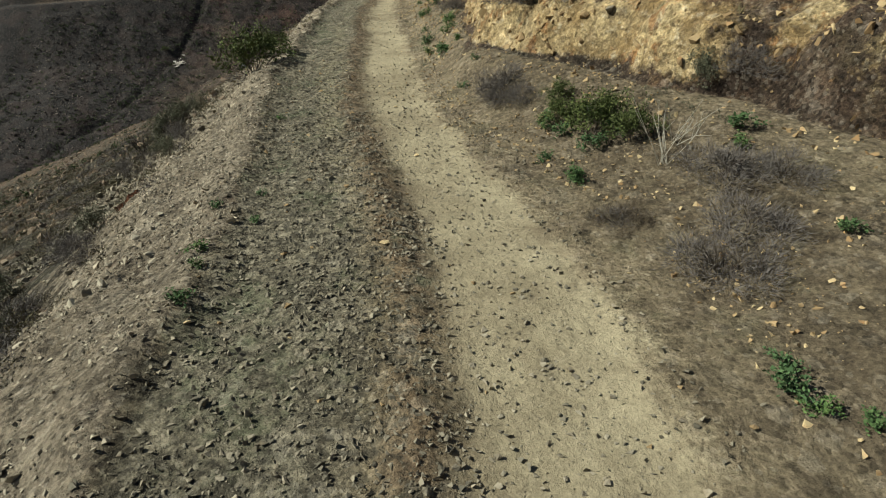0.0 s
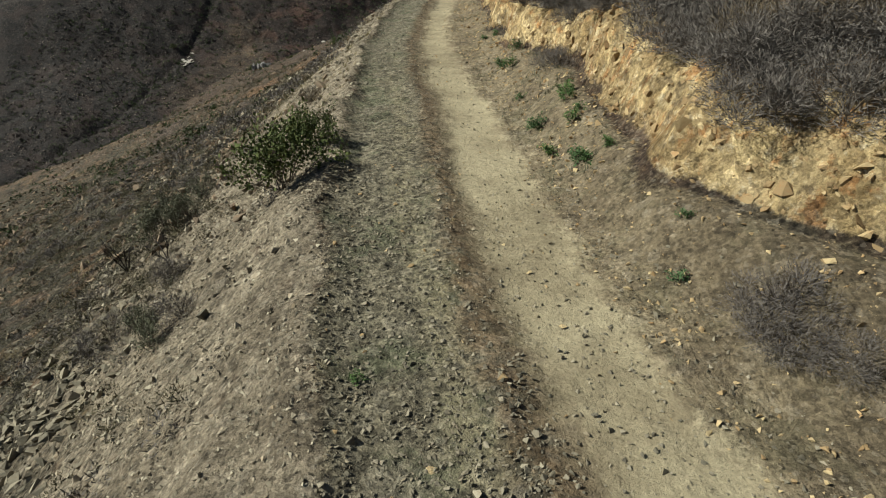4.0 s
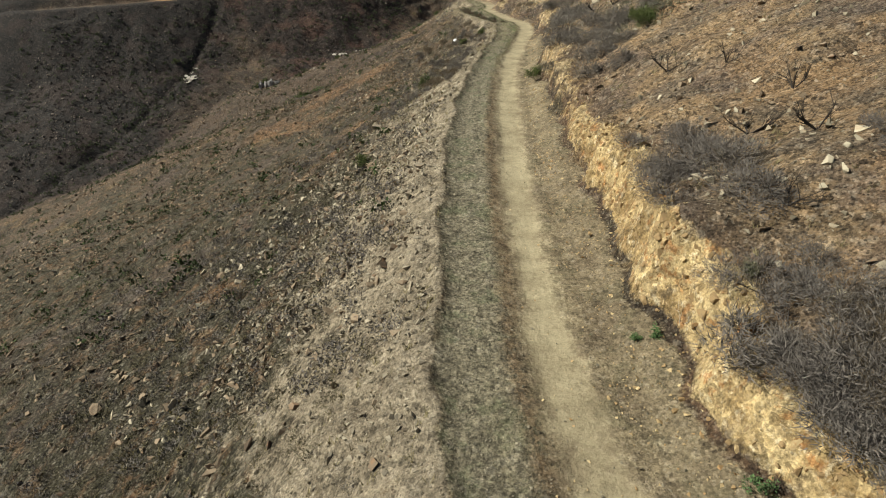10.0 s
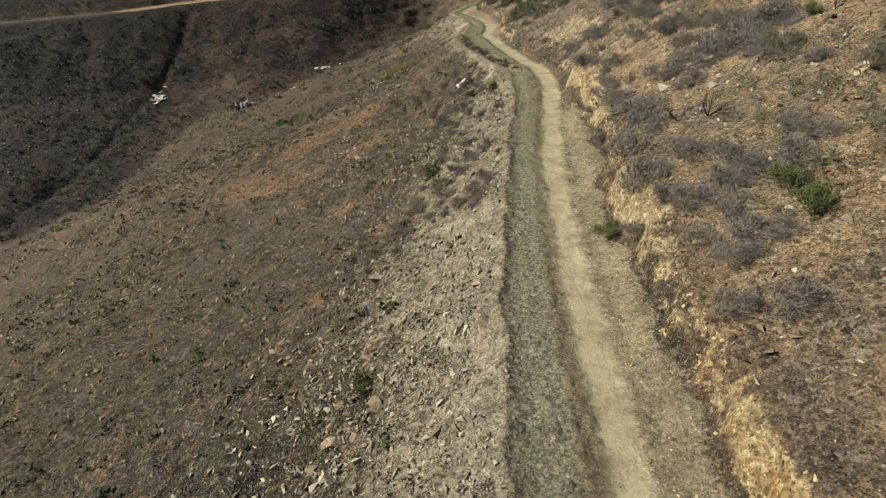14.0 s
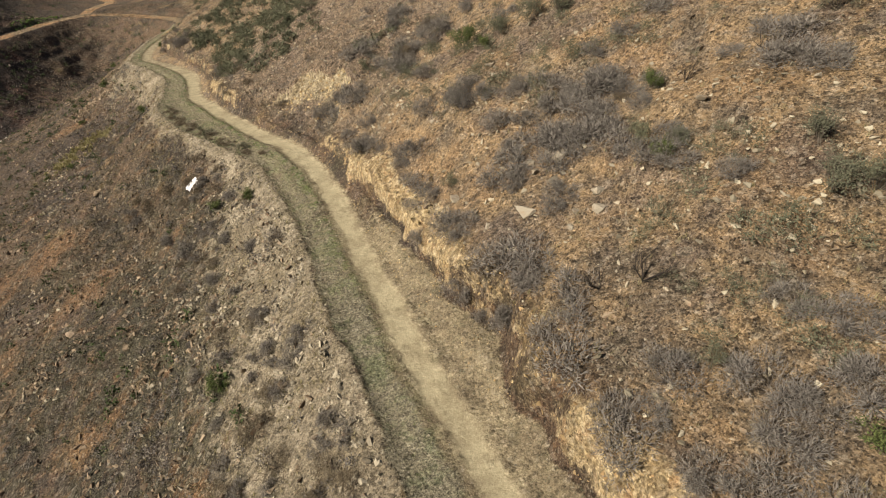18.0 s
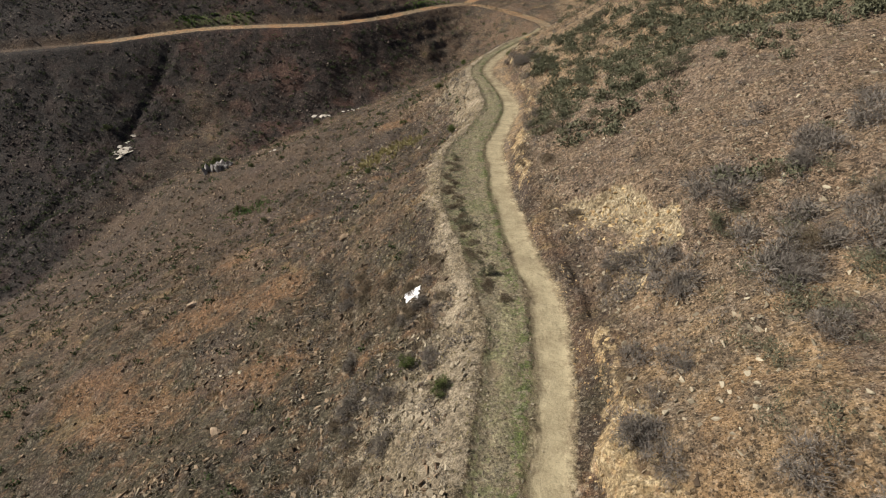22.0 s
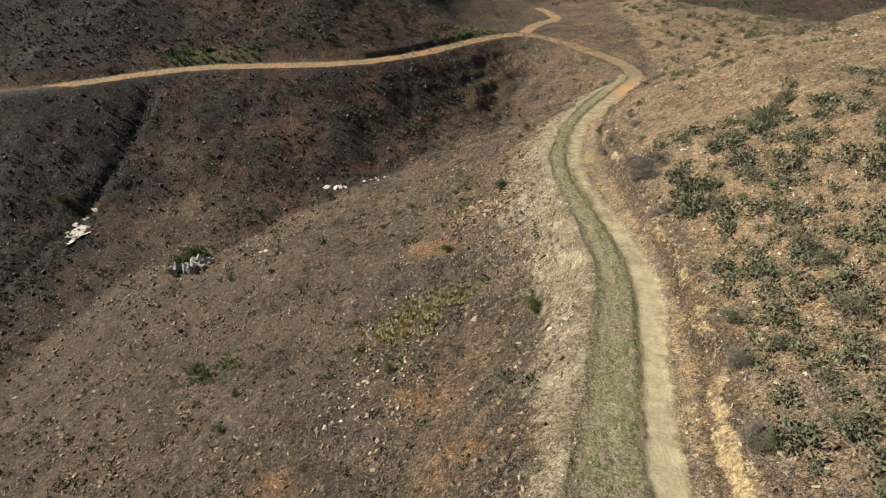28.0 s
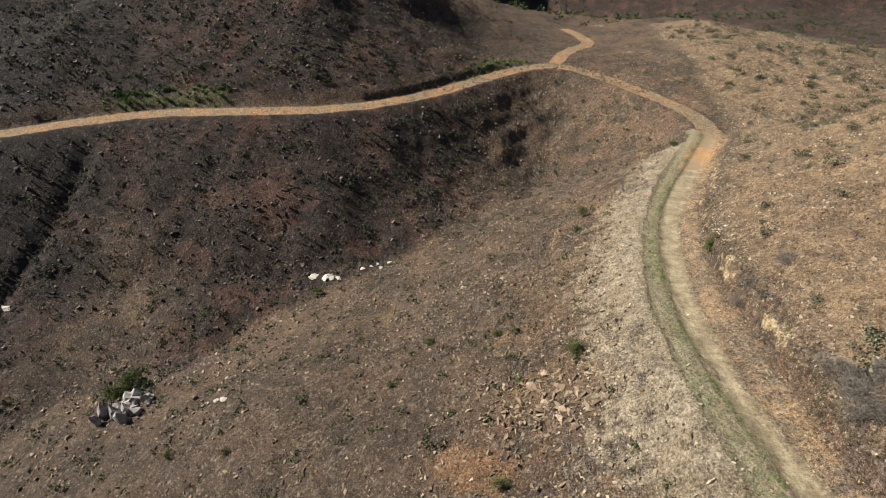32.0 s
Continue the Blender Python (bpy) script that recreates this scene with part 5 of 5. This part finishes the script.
brush_stuff("tussock_grass", GRASSES, tuple(np.concatenate(k) for k in zip(near_spot(60, -13.0, 117.6, 1.3, 0.9), near_spot(60, -11.0, 119.0, 1.4, 0.9), near_spot(45, -8.8, 120.6, 1.2, 0.8))), (0.3, 0.62), TUSSOCK, "yellow-green tussocks of grass on the slope", "grass")
brush_stuff("green_growth", LIGHT_GREEN, near_spot(60, -29.5, 118.5, 1.8, 1.1), (0.3, 0.65), BRIGHT, "patch of fresh green growth on the slope", "plants")
brush_stuff("gully_growth", LIGHT_GREEN, near_spot(40, -44.5, 141.5, 1.6, 1.2), (0.5, 1.1), LEAF, "dark green bushes over the crag", "bushes")
TUFTS = [tuft(9) for _ in range(8)]


def straw_chance(x, y, s):
    near_edge = ramp(-0.1, 0.2, s["left"]) * ramp(14, 3, s["left"]) * 0.8
    patch = 1.2 * np.exp(-((x + 11) / 5) ** 2 - ((y - 117.5) / 3.0) ** 2)
    return np.clip((near_edge + 0.25) * ramp(-0.4, 0.5, rough(x, y, 4.0, 3, 171)) * (1 - 0.8 * s["burnt"]) + patch, 0, 1)


brush_stuff("dry_grass", TUFTS, seeds(24000, -26, -0.1, 18, 165, straw_chance, "edge", 0.6), (0.08, 0.26), STRAW, "tufts of dry straw-coloured grass on the outer slope", "grass")
brush_stuff("hill_grass", TUFTS, seeds(16000, 0.7, 26, -4, 220, lambda x, y, s: (s["side"] > 0) * ramp(-0.4, 0.5, rough(x, y, 4.0, 3, 173)) * 0.8, "foot", 1.3), (0.08, 0.26), STRAW, "tufts of dry grass on the upper slope", "grass")
brush_stuff("verge_grass", TUFTS, seeds(5000, -1.9, 0.2, -2, 60, lambda x, y, s: s["inside"] * ramp(0.5, 0.9, s["t"]) * ramp(0.0, 0.5, rough(x, y, 1.6, 3, 176)), "foot", 0.8), (0.05, 0.16), OLIVE, "thin grass on the verge under the cut", "grass")
brush_stuff("road_grass", TUFTS, seeds(9000, 0, 3.2, 36, 168, lambda x, y, s: np.clip(s["green"] * 0.9 + s["inside"] * 0.35 * (s["t"] < -0.75) * ramp(0.0, 0.5, rough(x, y, 2.0, 3, 178)), 0, 1), "edge"), (0.06, 0.16), BUSH, "short green grass between the wheel tracks", "grass")

# ---- stones ----
def stone_stuff(name, shapes, cast, material, label, lean=0.5):
    places, sizes = cast
    ob = new(name, scatter_mesh(name, shapes, places, sizes, material, lean))
    return tagged(ob, label, "stones", kind="stuff")


def patchy(x, y, size, seed, lo=-0.2, hi=0.5):
    return ramp(lo, hi, rough(x, y, size, 3, seed))


stone_stuff("road_gravel", CHIPS, cast_out(90000, -0.4, 4.0, -1, 24, lambda x, y, s: np.clip(s["gravel"] * (0.35 + 0.8 * patchy(x, y, 0.8, 201)) + 0.22 * s["inside"], 0, 1) * (0.2 + 0.8 * ramp(16, 8, y)), size=(0.014, 0.075), power=3.0, line="edge"), GREY_STONE, "loose grey gravel on the dirt road")
stone_stuff("road_pebbles", CHIPS, cast_out(22000, -0.3, 4.6, 20, 168, lambda x, y, s: np.clip(s["inside"] * (0.3 + 0.7 * s["gravel"]) * (1 - 0.93 * s["track"]), 0, 1) * np.where(y < 60, 1, 0.6), size=(0.025, 0.11), power=2.4, line="edge"), GREY_STONE, "scattered pebbles along the dirt road")
stone_stuff("rut_stones", CHIPS, cast_out(12000, -0.1, 2.6, 58, 165, lambda x, y, s: np.clip(s["inside"] * (s["t"] < -0.7) * (0.25 + 0.75 * patchy(x, y, 1.4, 206)), 0, 1), size=(0.04, 0.17), power=2.2, line="edge"), GREY_STONE, "grey stones on the unused side of the dirt road")
stone_stuff("verge_pebbles", CHIPS, cast_out(17000, -3.2, 0.2, -3, 45, lambda x, y, s: np.clip(s["inside"] * ramp(0.45, 1.0, s["t"]) * (0.3 + 0.7 * patchy(x, y, 1.0, 205)) + 0.06 * s["track"], 0, 1), size=(0.014, 0.09), power=2.6, line="foot"), OCHRE_STONE, "small ochre pebbles on the verge")
stone_stuff("shoulder_stones", CHIPS, cast_out(46000, -6, 0.2, -1, 168, lambda x, y, s: np.clip((0.1 + s["shoulder"]) * patchy(x, y, 1.6, 209, -0.5, 0.6), 0, 1) * np.where(y < 60, 1, 0.7), size=(0.025, 0.15), power=2.6, line="edge"), PALE_STONE, "pale broken stones on the outer shoulder of the road")
stone_stuff("shoulder_grit", CHIPS, cast_out(22000, -3.2, 0.2, 0, 16, lambda x, y, s: np.clip(s["shoulder"] * (0.3 + 0.7 * patchy(x, y, 0.9, 210)), 0, 1), size=(0.016, 0.07), power=2.6, line="edge"), PALE_STONE, "fine grit on the outer shoulder of the road")
stone_stuff("cut_stones", STONES + CHIPS, cast_out(15000, -0.2, 2.2, -3, 168, lambda x, y, s: np.clip(s["face"] * patchy(x, y, 1.2, 213, -0.7, 0.5), 0, 1), sink=0.6, size=(0.04, 0.16), power=2.0, line="foot"), OCHRE_STONE, "angular ochre blocks in the rock cut", 1.1)
BLOCKS = [stone_shape(9, rng.uniform(0.8, 1.5), rng.uniform(0.8, 1.2)) for _ in range(10)]
stone_stuff("cut_blocks", BLOCKS, cast_out(9000, -0.3, 1.2, 3, 120, lambda x, y, s: (s["face"] > 0.25) * ramp(0.02, 0.15, s["rightd"]) * ramp(1.1, 0.8, s["rightd"]) * (0.3 + 0.7 * patchy(x, y, 2.0, 216, -0.4, 0.5)) * np.where(y < 50, 1, 0.5), sink=0.8, size=(0.07, 0.26), power=2.2, line="foot"), CUT_STONE, "fractured ochre blocks standing out of the rock cut", 0.35)
stone_stuff("cut_rubble", CHIPS, cast_out(9000, -1.1, 0.5, -3, 168, lambda x, y, s: patchy(x, y, 1.2, 215) * ramp(0.5, 0.9, s["t"]), size=(0.025, 0.16), power=2.4, line="foot"), OCHRE_STONE, "fallen ochre rubble under the rock cut")
stone_stuff("slope_stones", STONES, cast_out(46000, -34, -0.8, 8, 205, lambda x, y, s: np.clip((1 - s["burnt"]) * (0.22 + 0.75 * ramp(-0.2, 0.8, rough(x, y, 5.0, 4, 217))), 0, 1) * ramp(12, 20, y), size=(0.06, 0.40), power=2.6, line="edge", bias=0.8), BROWN_STONE, "brown stones strewn down the slope")
stone_stuff("scree_stones", STONES, cast_out(12000, -16, -1, 14, 150, lambda x, y, s: ramp(0.25, 0.8, rough(x, y, 6.0, 3, 219)) * (1 - s["burnt"]), size=(0.06, 0.42), power=2.2, line="edge", bias=0.8), PALE_STONE, "pale scree below the shoulder of the road")
stone_stuff("shoulder_scree", STONES, cast_out(15000, -9.5, -0.4, 42, 80, lambda x, y, s: 0.12 + 0.75 * patchy(x, y, 2.4, 227, -0.2, 0.6) * ramp(11, 4, s["left"]), size=(0.05, 0.32), power=2.8, line="edge", bias=0.9), SCREE_STONE, "pale stones and rubble spilled below the road")
stone_stuff("shoulder_rocks", STONES, cast_out(15000, -7.5, -0.3, 14, 46, lambda x, y, s: 0.12 + 0.75 * patchy(x, y, 1.8, 229, -0.2, 0.6), size=(0.04, 0.22), power=2.8, line="edge", bias=0.9), SCREE_STONE, "grey and pale rubble on the outer shoulder")
stone_stuff("scarp_blocks", STONES, cast_out(5000, 3.5, 9.5, 76.5, 88.5, lambda x, y, s: np.clip(s["face"], 0, 1) * 0.6, sink=0.6, size=(0.06, 0.34), power=2.2), OCHRE_STONE, "pale broken blocks under the slumped scarp", 0.9)
stone_stuff("far_slope_stones", STONES, cast_out(15000, -42, -1.5, 92, 165, lambda x, y, s: np.clip((1 - s["burnt"]) * (0.12 + 0.75 * patchy(x, y, 4.0, 231, -0.1, 0.7)), 0, 1), size=(0.07, 0.42), power=2.6, line="edge", bias=0.8), BROWN_STONE, "brown and pale stones strewn below the bend of the road")
stone_stuff("lower_stones", CHIPS, cast_out(12000, -62, -30, 20, 160, lambda x, y, s: np.clip((1 - s["burnt"]) * (0.3 + 0.6 * patchy(x, y, 7.0, 218)), 0, 1), size=(0.14, 0.6), power=2.2, line="edge"), BROWN_STONE, "brown stones on the lower slope")
stone_stuff("scree_pile", STONES, cast_out(9000, -10.5, -2.5, 6, 16, lambda x, y, s: np.exp(-((x + 7.6) / 1.1) ** 2 - ((y - 11.2) / 1.6) ** 2), size=(0.05, 0.26), power=1.8), GREY_STONE, "dark heap of scree on the outer slope")
stone_stuff("hillside_stones", STONES, cast_out(40000, 0.8, 26, -3, 225, lambda x, y, s: np.clip((s["side"] > 0) * (0.25 + 0.75 * ramp(-0.2, 0.7, rough(x, y, 4.0, 4, 221))), 0, 1) * ramp(8, 20, y), size=(0.06, 0.30), power=2.6, line="foot", bias=1.25), PALE_STONE, "pale stones lying over the upper slope")
stone_stuff("hillside_rubble", CHIPS, cast_out(20000, 0.8, 24, -3, 225, lambda x, y, s: np.clip((s["side"] > 0) * (0.2 + 0.7 * ramp(-0.2, 0.7, rough(x, y, 3.0, 4, 223))), 0, 1), size=(0.06, 0.36), power=2.2, line="foot", bias=1.25), BROWN_STONE, "brown rubble over the upper slope")
stone_stuff("burnt_stones", CHIPS, cast_out(30000, -95, 6, 105, 205, lambda x, y, s: np.clip(s["burnt"] * (0.4 + 0.6 * patchy(x, y, 9.0, 225)) * (s["out"] > 0.6), 0, 1), size=(0.14, 0.7), power=2.2), BURNT_STONE, "dark stones on the burnt slope")


def heap(n, cx, cy, sx, sy, size):
    x, y = rng.normal(cx, sx, n), rng.normal(cy, sy, n)
    s = rng.uniform(*size, n)
    return np.stack([x, y, land(x, y)[0] + 0.1 * s], -1), s


stone_stuff("scree_heap", STONES, heap(260, -8.2, 131.8, 1.7, 1.5, (0.15, 0.6)), BROWN_STONE, "heap of broken brown stones below the road")
for cx, cy, n0 in ((-9.3, 41.8, 90), (-8.4, 39.0, 110), (-9.4, 37.0, 90), (-9.8, 34.0, 120), (-9.2, 30.8, 160), (-11.2, 29.4, 90), (-7.4, 29.6, 130), (-6.6, 31.4, 90)):
    stone_stuff("scree_streak", STONES, heap(int(n0 * 0.7), cx, cy, 0.9, 1.3, (0.06, 0.27)), SCREE_STONE, "streak of pale broken stones below the road")
for cx, cy, n0 in ((-13.4, 73.8, 45), (-15.2, 73.3, 50), (-17.5, 72.7, 50), (-19.2, 72.3, 40), (-8.0, 66.1, 60), (-9.5, 58.6, 60), (-21.5, 90.3, 40), (-26.7, 91.7, 35), (-6.5, 88.3, 30)):
    stone_stuff("scree_streak", STONES, heap(n0, cx, cy, 1.0, 0.5, (0.1, 0.4)), BROWN_STONE, "streak of brown stones across the slope")
stone_stuff("shoulder_rubble", CHIPS, heap(900, -5.0, 128.5, 1.8, 5.0, (0.06, 0.3)), PALE_STONE, "grey rubble spilled from the road")


# ---- rocks that stand singly ----
def rock_mesh(name, material, points=16, flat=0.7, long=1.3, cuts=2):
    """A broken rock: a hull with its edges worn and its faces uneven."""
    v, f = stone_shape(points, flat, long)
    bm = bmesh.new()
    vs = [bm.verts.new(p) for p in v]
    for t in f:
        bm.faces.new([vs[i] for i in t])
    bmesh.ops.subdivide_edges(bm, edges=list(bm.edges), cuts=cuts, use_grid_fill=True)
    for p in bm.verts:
        p.co += Vector(noise.noise_vector(p.co * 4.0 + Vector((points, flat * 9, 0)))) * 0.05 + Vector(noise.noise_vector(p.co * 11.0)) * 0.02
    bmesh.ops.recalc_face_normals(bm, faces=list(bm.faces))
    me = bpy.data.meshes.new(name)
    bm.to_mesh(me)
    bm.free()
    me.materials.append(material)
    return me


def set_rock(name, mesh, x, y, size, label, group="", sink=0.2, tall=1.0):
    ob = new(name, mesh)
    ob.matrix_world = pose(x, y, on_land(x, y) + size * (0.32 - sink) * tall, rng.normal(0, 8), rng.normal(0, 8), rng.uniform(0, 360)) @ Matrix.Diagonal((size, size, size * tall, 1))
    return tagged(ob, label, "rock", group)


PALE_ROCKS = [rock_mesh("boulder", BOULDER, 14 + i, 0.55 + 0.08 * i, 1.2 + 0.1 * i) for i in range(5)]
BROWN_ROCKS = [rock_mesh("boulder", boulder_material("brown_boulder", (0.20, 0.15, 0.10), (0.36, 0.28, 0.20), (0.17, 0.11, 0.07)), 12 + i, 0.6 + 0.07 * i, 1.2 + 0.12 * i) for i in range(4)]
for x, y, s in ((7.8, 57.1, 1.1), (8.6, 58.1, 0.65), (8.8, 57.7, 0.75), (5.0, 60.0, 0.85), (5.2, 55.9, 1.5), (7.0, 57.5, 0.65), (6.9, 56.5, 1.0), (7.1, 54.5, 0.8), (7.3, 65.9, 0.65), (10.8, 66.0, 0.8), (9.4, 57.3, 0.5), (5.6, 54.0, 0.5), (6.6, 53.8, 0.8), (6.2, 54.4, 0.5), (4.3, 56.9, 0.7), (-5.1, 35.9, 0.85), (-8.2, 48.6, 0.95), (-1.75, 62.5, 0.75), (10.6, 53.8, 0.75), (7.2, 58.2, 0.8), (3.4, 43.6, 0.6), (10.4, 65.2, 0.7), (7.8, 76.1, 1.2), (-2.7, 106.5, 0.85), (-7.1, 117.4, 0.85),
                (-4.1, 91.5, 0.45), (-2.6, 91.2, 0.4), (-6.1, 88.0, 0.6), (-4.7, 32.5, 0.4), (5.9, 66.3, 0.6), (12.3, 51.3, 0.6), (-4.6, 102.4, 0.5), (-3.9, 104.0, 0.5), (-5.2, 104.5, 0.4)):
    set_rock("boulder", PALE_ROCKS[int(rng.integers(0, 5))], x, y, s * 0.62, "pale angular boulder lying on the slope", "boulders", 0.17)
for x, y, s in ((-21.4, 90.2, 0.9), (-26.7, 91.7, 0.8), (-9.4, 91.7, 0.8), (-8.7, 133.3, 0.7), (-7.0, 130.7, 0.7), (-7.3, 129.9, 0.6), (-9.3, 132.2, 0.8), (-8.0, 131.7, 0.5), (-6.4, 131.5, 0.5), (-7.9, 134.2, 0.6), (-10.2, 133.9, 0.6), (-6.6, 129.4, 0.5),
                (-5.9, 130.2, 0.5), (-14.3, 37.7, 0.5), (-16.5, 30.6, 0.5), (-12.8, 47.2, 0.5), (-9.1, 40.6, 0.6), (-8.9, 41.8, 0.5), (-8.2, 40.2, 0.5), (-7.6, 41.0, 0.6), (-9.6, 39.9, 0.5), (-9.4, 70.0, 0.5), (-12.5, 76.0, 0.6), (-7.0, 55.5, 0.5)):
    set_rock("boulder", BROWN_ROCKS[int(rng.integers(0, 4))], x, y, s, "brown broken rock among scree on the slope", "scree rocks")
WHITE_ROCKS = [rock_mesh("outcrop", WHITE_ROCK, 12 + i, 0.6, 1.15, 2) for i in range(5)]
CRAGS = [rock_mesh("crag", CRAG_ROCK, 10 + i, 1.0, 1.0, 1) for i in range(4)]
for cx, cy, n, sx0, sy0, s0 in ((-29.3, 156.0, 8, 1.0, 0.5, 1.0), (-25.0, 159.0, 7, 1.4, 0.8, 0.6), (-33.0, 137.2, 5, 0.7, 0.3, 0.7), (-62.4, 144.6, 26, 1.3, 1.7, 1.3)):
    for _ in range(n):
        set_rock("outcrop", WHITE_ROCKS[int(rng.integers(0, 5))], cx + rng.normal(0, sx0) * 0.7, cy + rng.normal(0, sy0) * 0.7, s0 * rng.uniform(0.5, 1.3), "bare white rock washed out in the gully", "white outcrops", 0.36, 0.42)
for _ in range(30):
    set_rock("crag", CRAGS[int(rng.integers(0, 4))], -42.6 + rng.normal(0, 1.1), 138.3 + rng.normal(0, 0.9), rng.uniform(0.7, 1.8), "dark grey crag standing in the gully", "crags", 0.2, rng.uniform(1.2, 2.0))

# ---- things left lying about ----
def dead_stalks(x, y, count, height):
    """Bleached bare stalks that fan out of one root."""
    thing = tagged(new("dead_stalks"), "bleached leafless stalks standing beside grey brush", "dead plant")
    for _ in range(count):
        az, el = rng.uniform(0, 2 * np.pi), rng.uniform(0.15, 0.9)
        d = np.array([np.cos(az) * np.sin(el), np.sin(az) * np.sin(el), np.cos(el)])
        p0, h0 = rng.normal(0, 0.04, 3) * np.array([1, 1, 0]), height * rng.uniform(0.6, 1.1)
        p1 = p0 + d * h0 * 0.55
        p2 = p1 + (d + rng.normal(0, 0.25, 3)) * h0 * 0.45
        p3 = p1 + (d + rng.normal(0, 0.5, 3)) * h0 * 0.25
        rods = tubes(np.array([p0, p1, p1]), np.array([p1, p2, p3]), np.array([0.0045, 0.0035, 0.003]), np.array([0.0035, 0.0015, 0.0015]), 5)
        part("stalk", mesh_of("stalk", *rods, BLEACHED, True), thing)
    thing.location = (x, y, on_land(x, y, 0.02))


def scrap_metal(x, y):
    """A bent strip of rusty sheet with turned-up edges."""
    thing = tagged(new("scrap_metal"), "bent rusty metal strip lying among stones", "scrap metal")
    u, v = np.meshgrid(np.linspace(-0.5, 0.5, 15), np.linspace(-0.5, 0.5, 7))
    V = np.stack([u * 0.9, v * 0.28, 0.10 + 0.12 * np.sin(u * 5) + 0.25 * v * v + 0.03 * np.sin(u * 17)], -1).reshape(-1, 3)
    bm = bmesh.new()
    vs = [bm.verts.new(p) for p in V]
    for f in sheet_faces(7, 15):
        bm.faces.new([vs[i] for i in f])
    bmesh.ops.solidify(bm, geom=list(bm.faces), thickness=0.006)
    me = bpy.data.meshes.new("sheet")
    bm.to_mesh(me)
    bm.free()
    me.materials.append(RUST)
    part("sheet", me, thing)
    thing.matrix_world = pose(x, y, on_land(x, y), 12, -14, 35) @ Matrix.Scale(0.55, 4)


BLEACHED = plant_material("bleached_stalks", (0.30, 0.275, 0.22), (0.42, 0.39, 0.32))
dead_stalks(2.95, 6.5, 11, 0.75)
dead_stalks(3.2, 6.9, 8, 0.6)
dead_stalks(0.4, 25.6, 6, 0.5)
scrap_metal(-5.3, 8.9)

def bleached_sheets(x, y):
    """Torn white plastic sheets, crumpled on the slope."""
    thing = tagged(new("plastic_sheet"), "crumpled white plastic sheet dumped on the slope", "rubbish")
    for k, (dx, dy, s) in enumerate(((0, 0, 0.3), (0.12, -0.3, 0.22), (-0.25, 0.2, 0.16), (0.22, 0.25, 0.15))):
        bm = bmesh.new()
        bmesh.ops.create_grid(bm, x_segments=9, y_segments=9, size=s)
        for v in bm.verts:
            q = v.co + Vector((k * 3.0, 0, 0))
            v.co.x += 0.5 * s * noise.noise(q * 9)
            v.co.y += 0.5 * s * noise.noise(q * 9 + Vector((5, 0, 0)))
            gx0, gy0 = x + dx + v.co.x, y + dy + v.co.y
            v.co.z = on_land(gx0, gy0) - on_land(x, y) + 0.07 + 0.10 * noise.noise(q * 5 + Vector((0, 9, 0)))
        bmesh.ops.solidify(bm, geom=list(bm.faces), thickness=0.012)
        me = bpy.data.meshes.new("torn_piece")
        bm.to_mesh(me)
        bm.free()
        me.materials.append(RUBBISH)
        piece = part("torn_piece", me, thing)
        piece.location = (dx, dy, 0)
    thing.location = (x, y, on_land(x, y))


bleached_sheets(-3.05, 81.4)


# ---- single stones of the road, those nearest to the start ----
road_ob = bpy.data.objects["road"]
PEBBLES = [mesh_of("stone", *stone_shape(10, rng.uniform(0.45, 0.8), rng.uniform(1.0, 1.6)), m, False) for m in (GREY_STONE, PALE_STONE, OCHRE_STONE) for _ in range(4)]
places, sizes = cast_out(2600, -0.2, 4.6, 1.0, 15, lambda x, y, s: np.clip(s["inside"] * (0.5 + 0.4 * s["gravel"]) * (1 - 0.75 * s["track"]), 0, 1), size=(0.045, 0.11), power=3.0, line="edge")
for p, s in list(zip(places, sizes))[:290]:
    ob = new("stone", PEBBLES[int(rng.integers(0, len(PEBBLES)))])
    ob.parent = road_ob
    ob.matrix_basis = pose(*p, rng.uniform(-25, 25), rng.uniform(-25, 25), rng.uniform(0, 360)) @ Matrix.Diagonal((s, s, s, 1))

# ---- single blocks of the rock cut, those nearest to the road's start ----
bank_ob = bpy.data.objects["cut_bank"]
CUT_BLOCKS = [mesh_of("rock_block", *stone_shape(11, rng.uniform(0.8, 1.4), rng.uniform(0.8, 1.2)), CUT_STONE, False) for _ in range(8)]
places, sizes = cast_out(4000, -0.3, 1.1, 10.5, 36, lambda x, y, s: (s["face"] > 0.25) * ramp(0.05, 0.15, s["rightd"]) * ramp(1.0, 0.7, s["rightd"]), sink=0.8, size=(0.10, 0.30), power=2.2, line="foot")
for p, s in list(zip(places, sizes))[:280]:
    ob = new("rock_block", CUT_BLOCKS[int(rng.integers(0, len(CUT_BLOCKS)))])
    ob.parent = bank_ob
    ob.matrix_basis = pose(*p, rng.uniform(-20, 20), rng.uniform(-20, 20), rng.uniform(0, 360)) @ Matrix.Diagonal((s, s, s, 1))
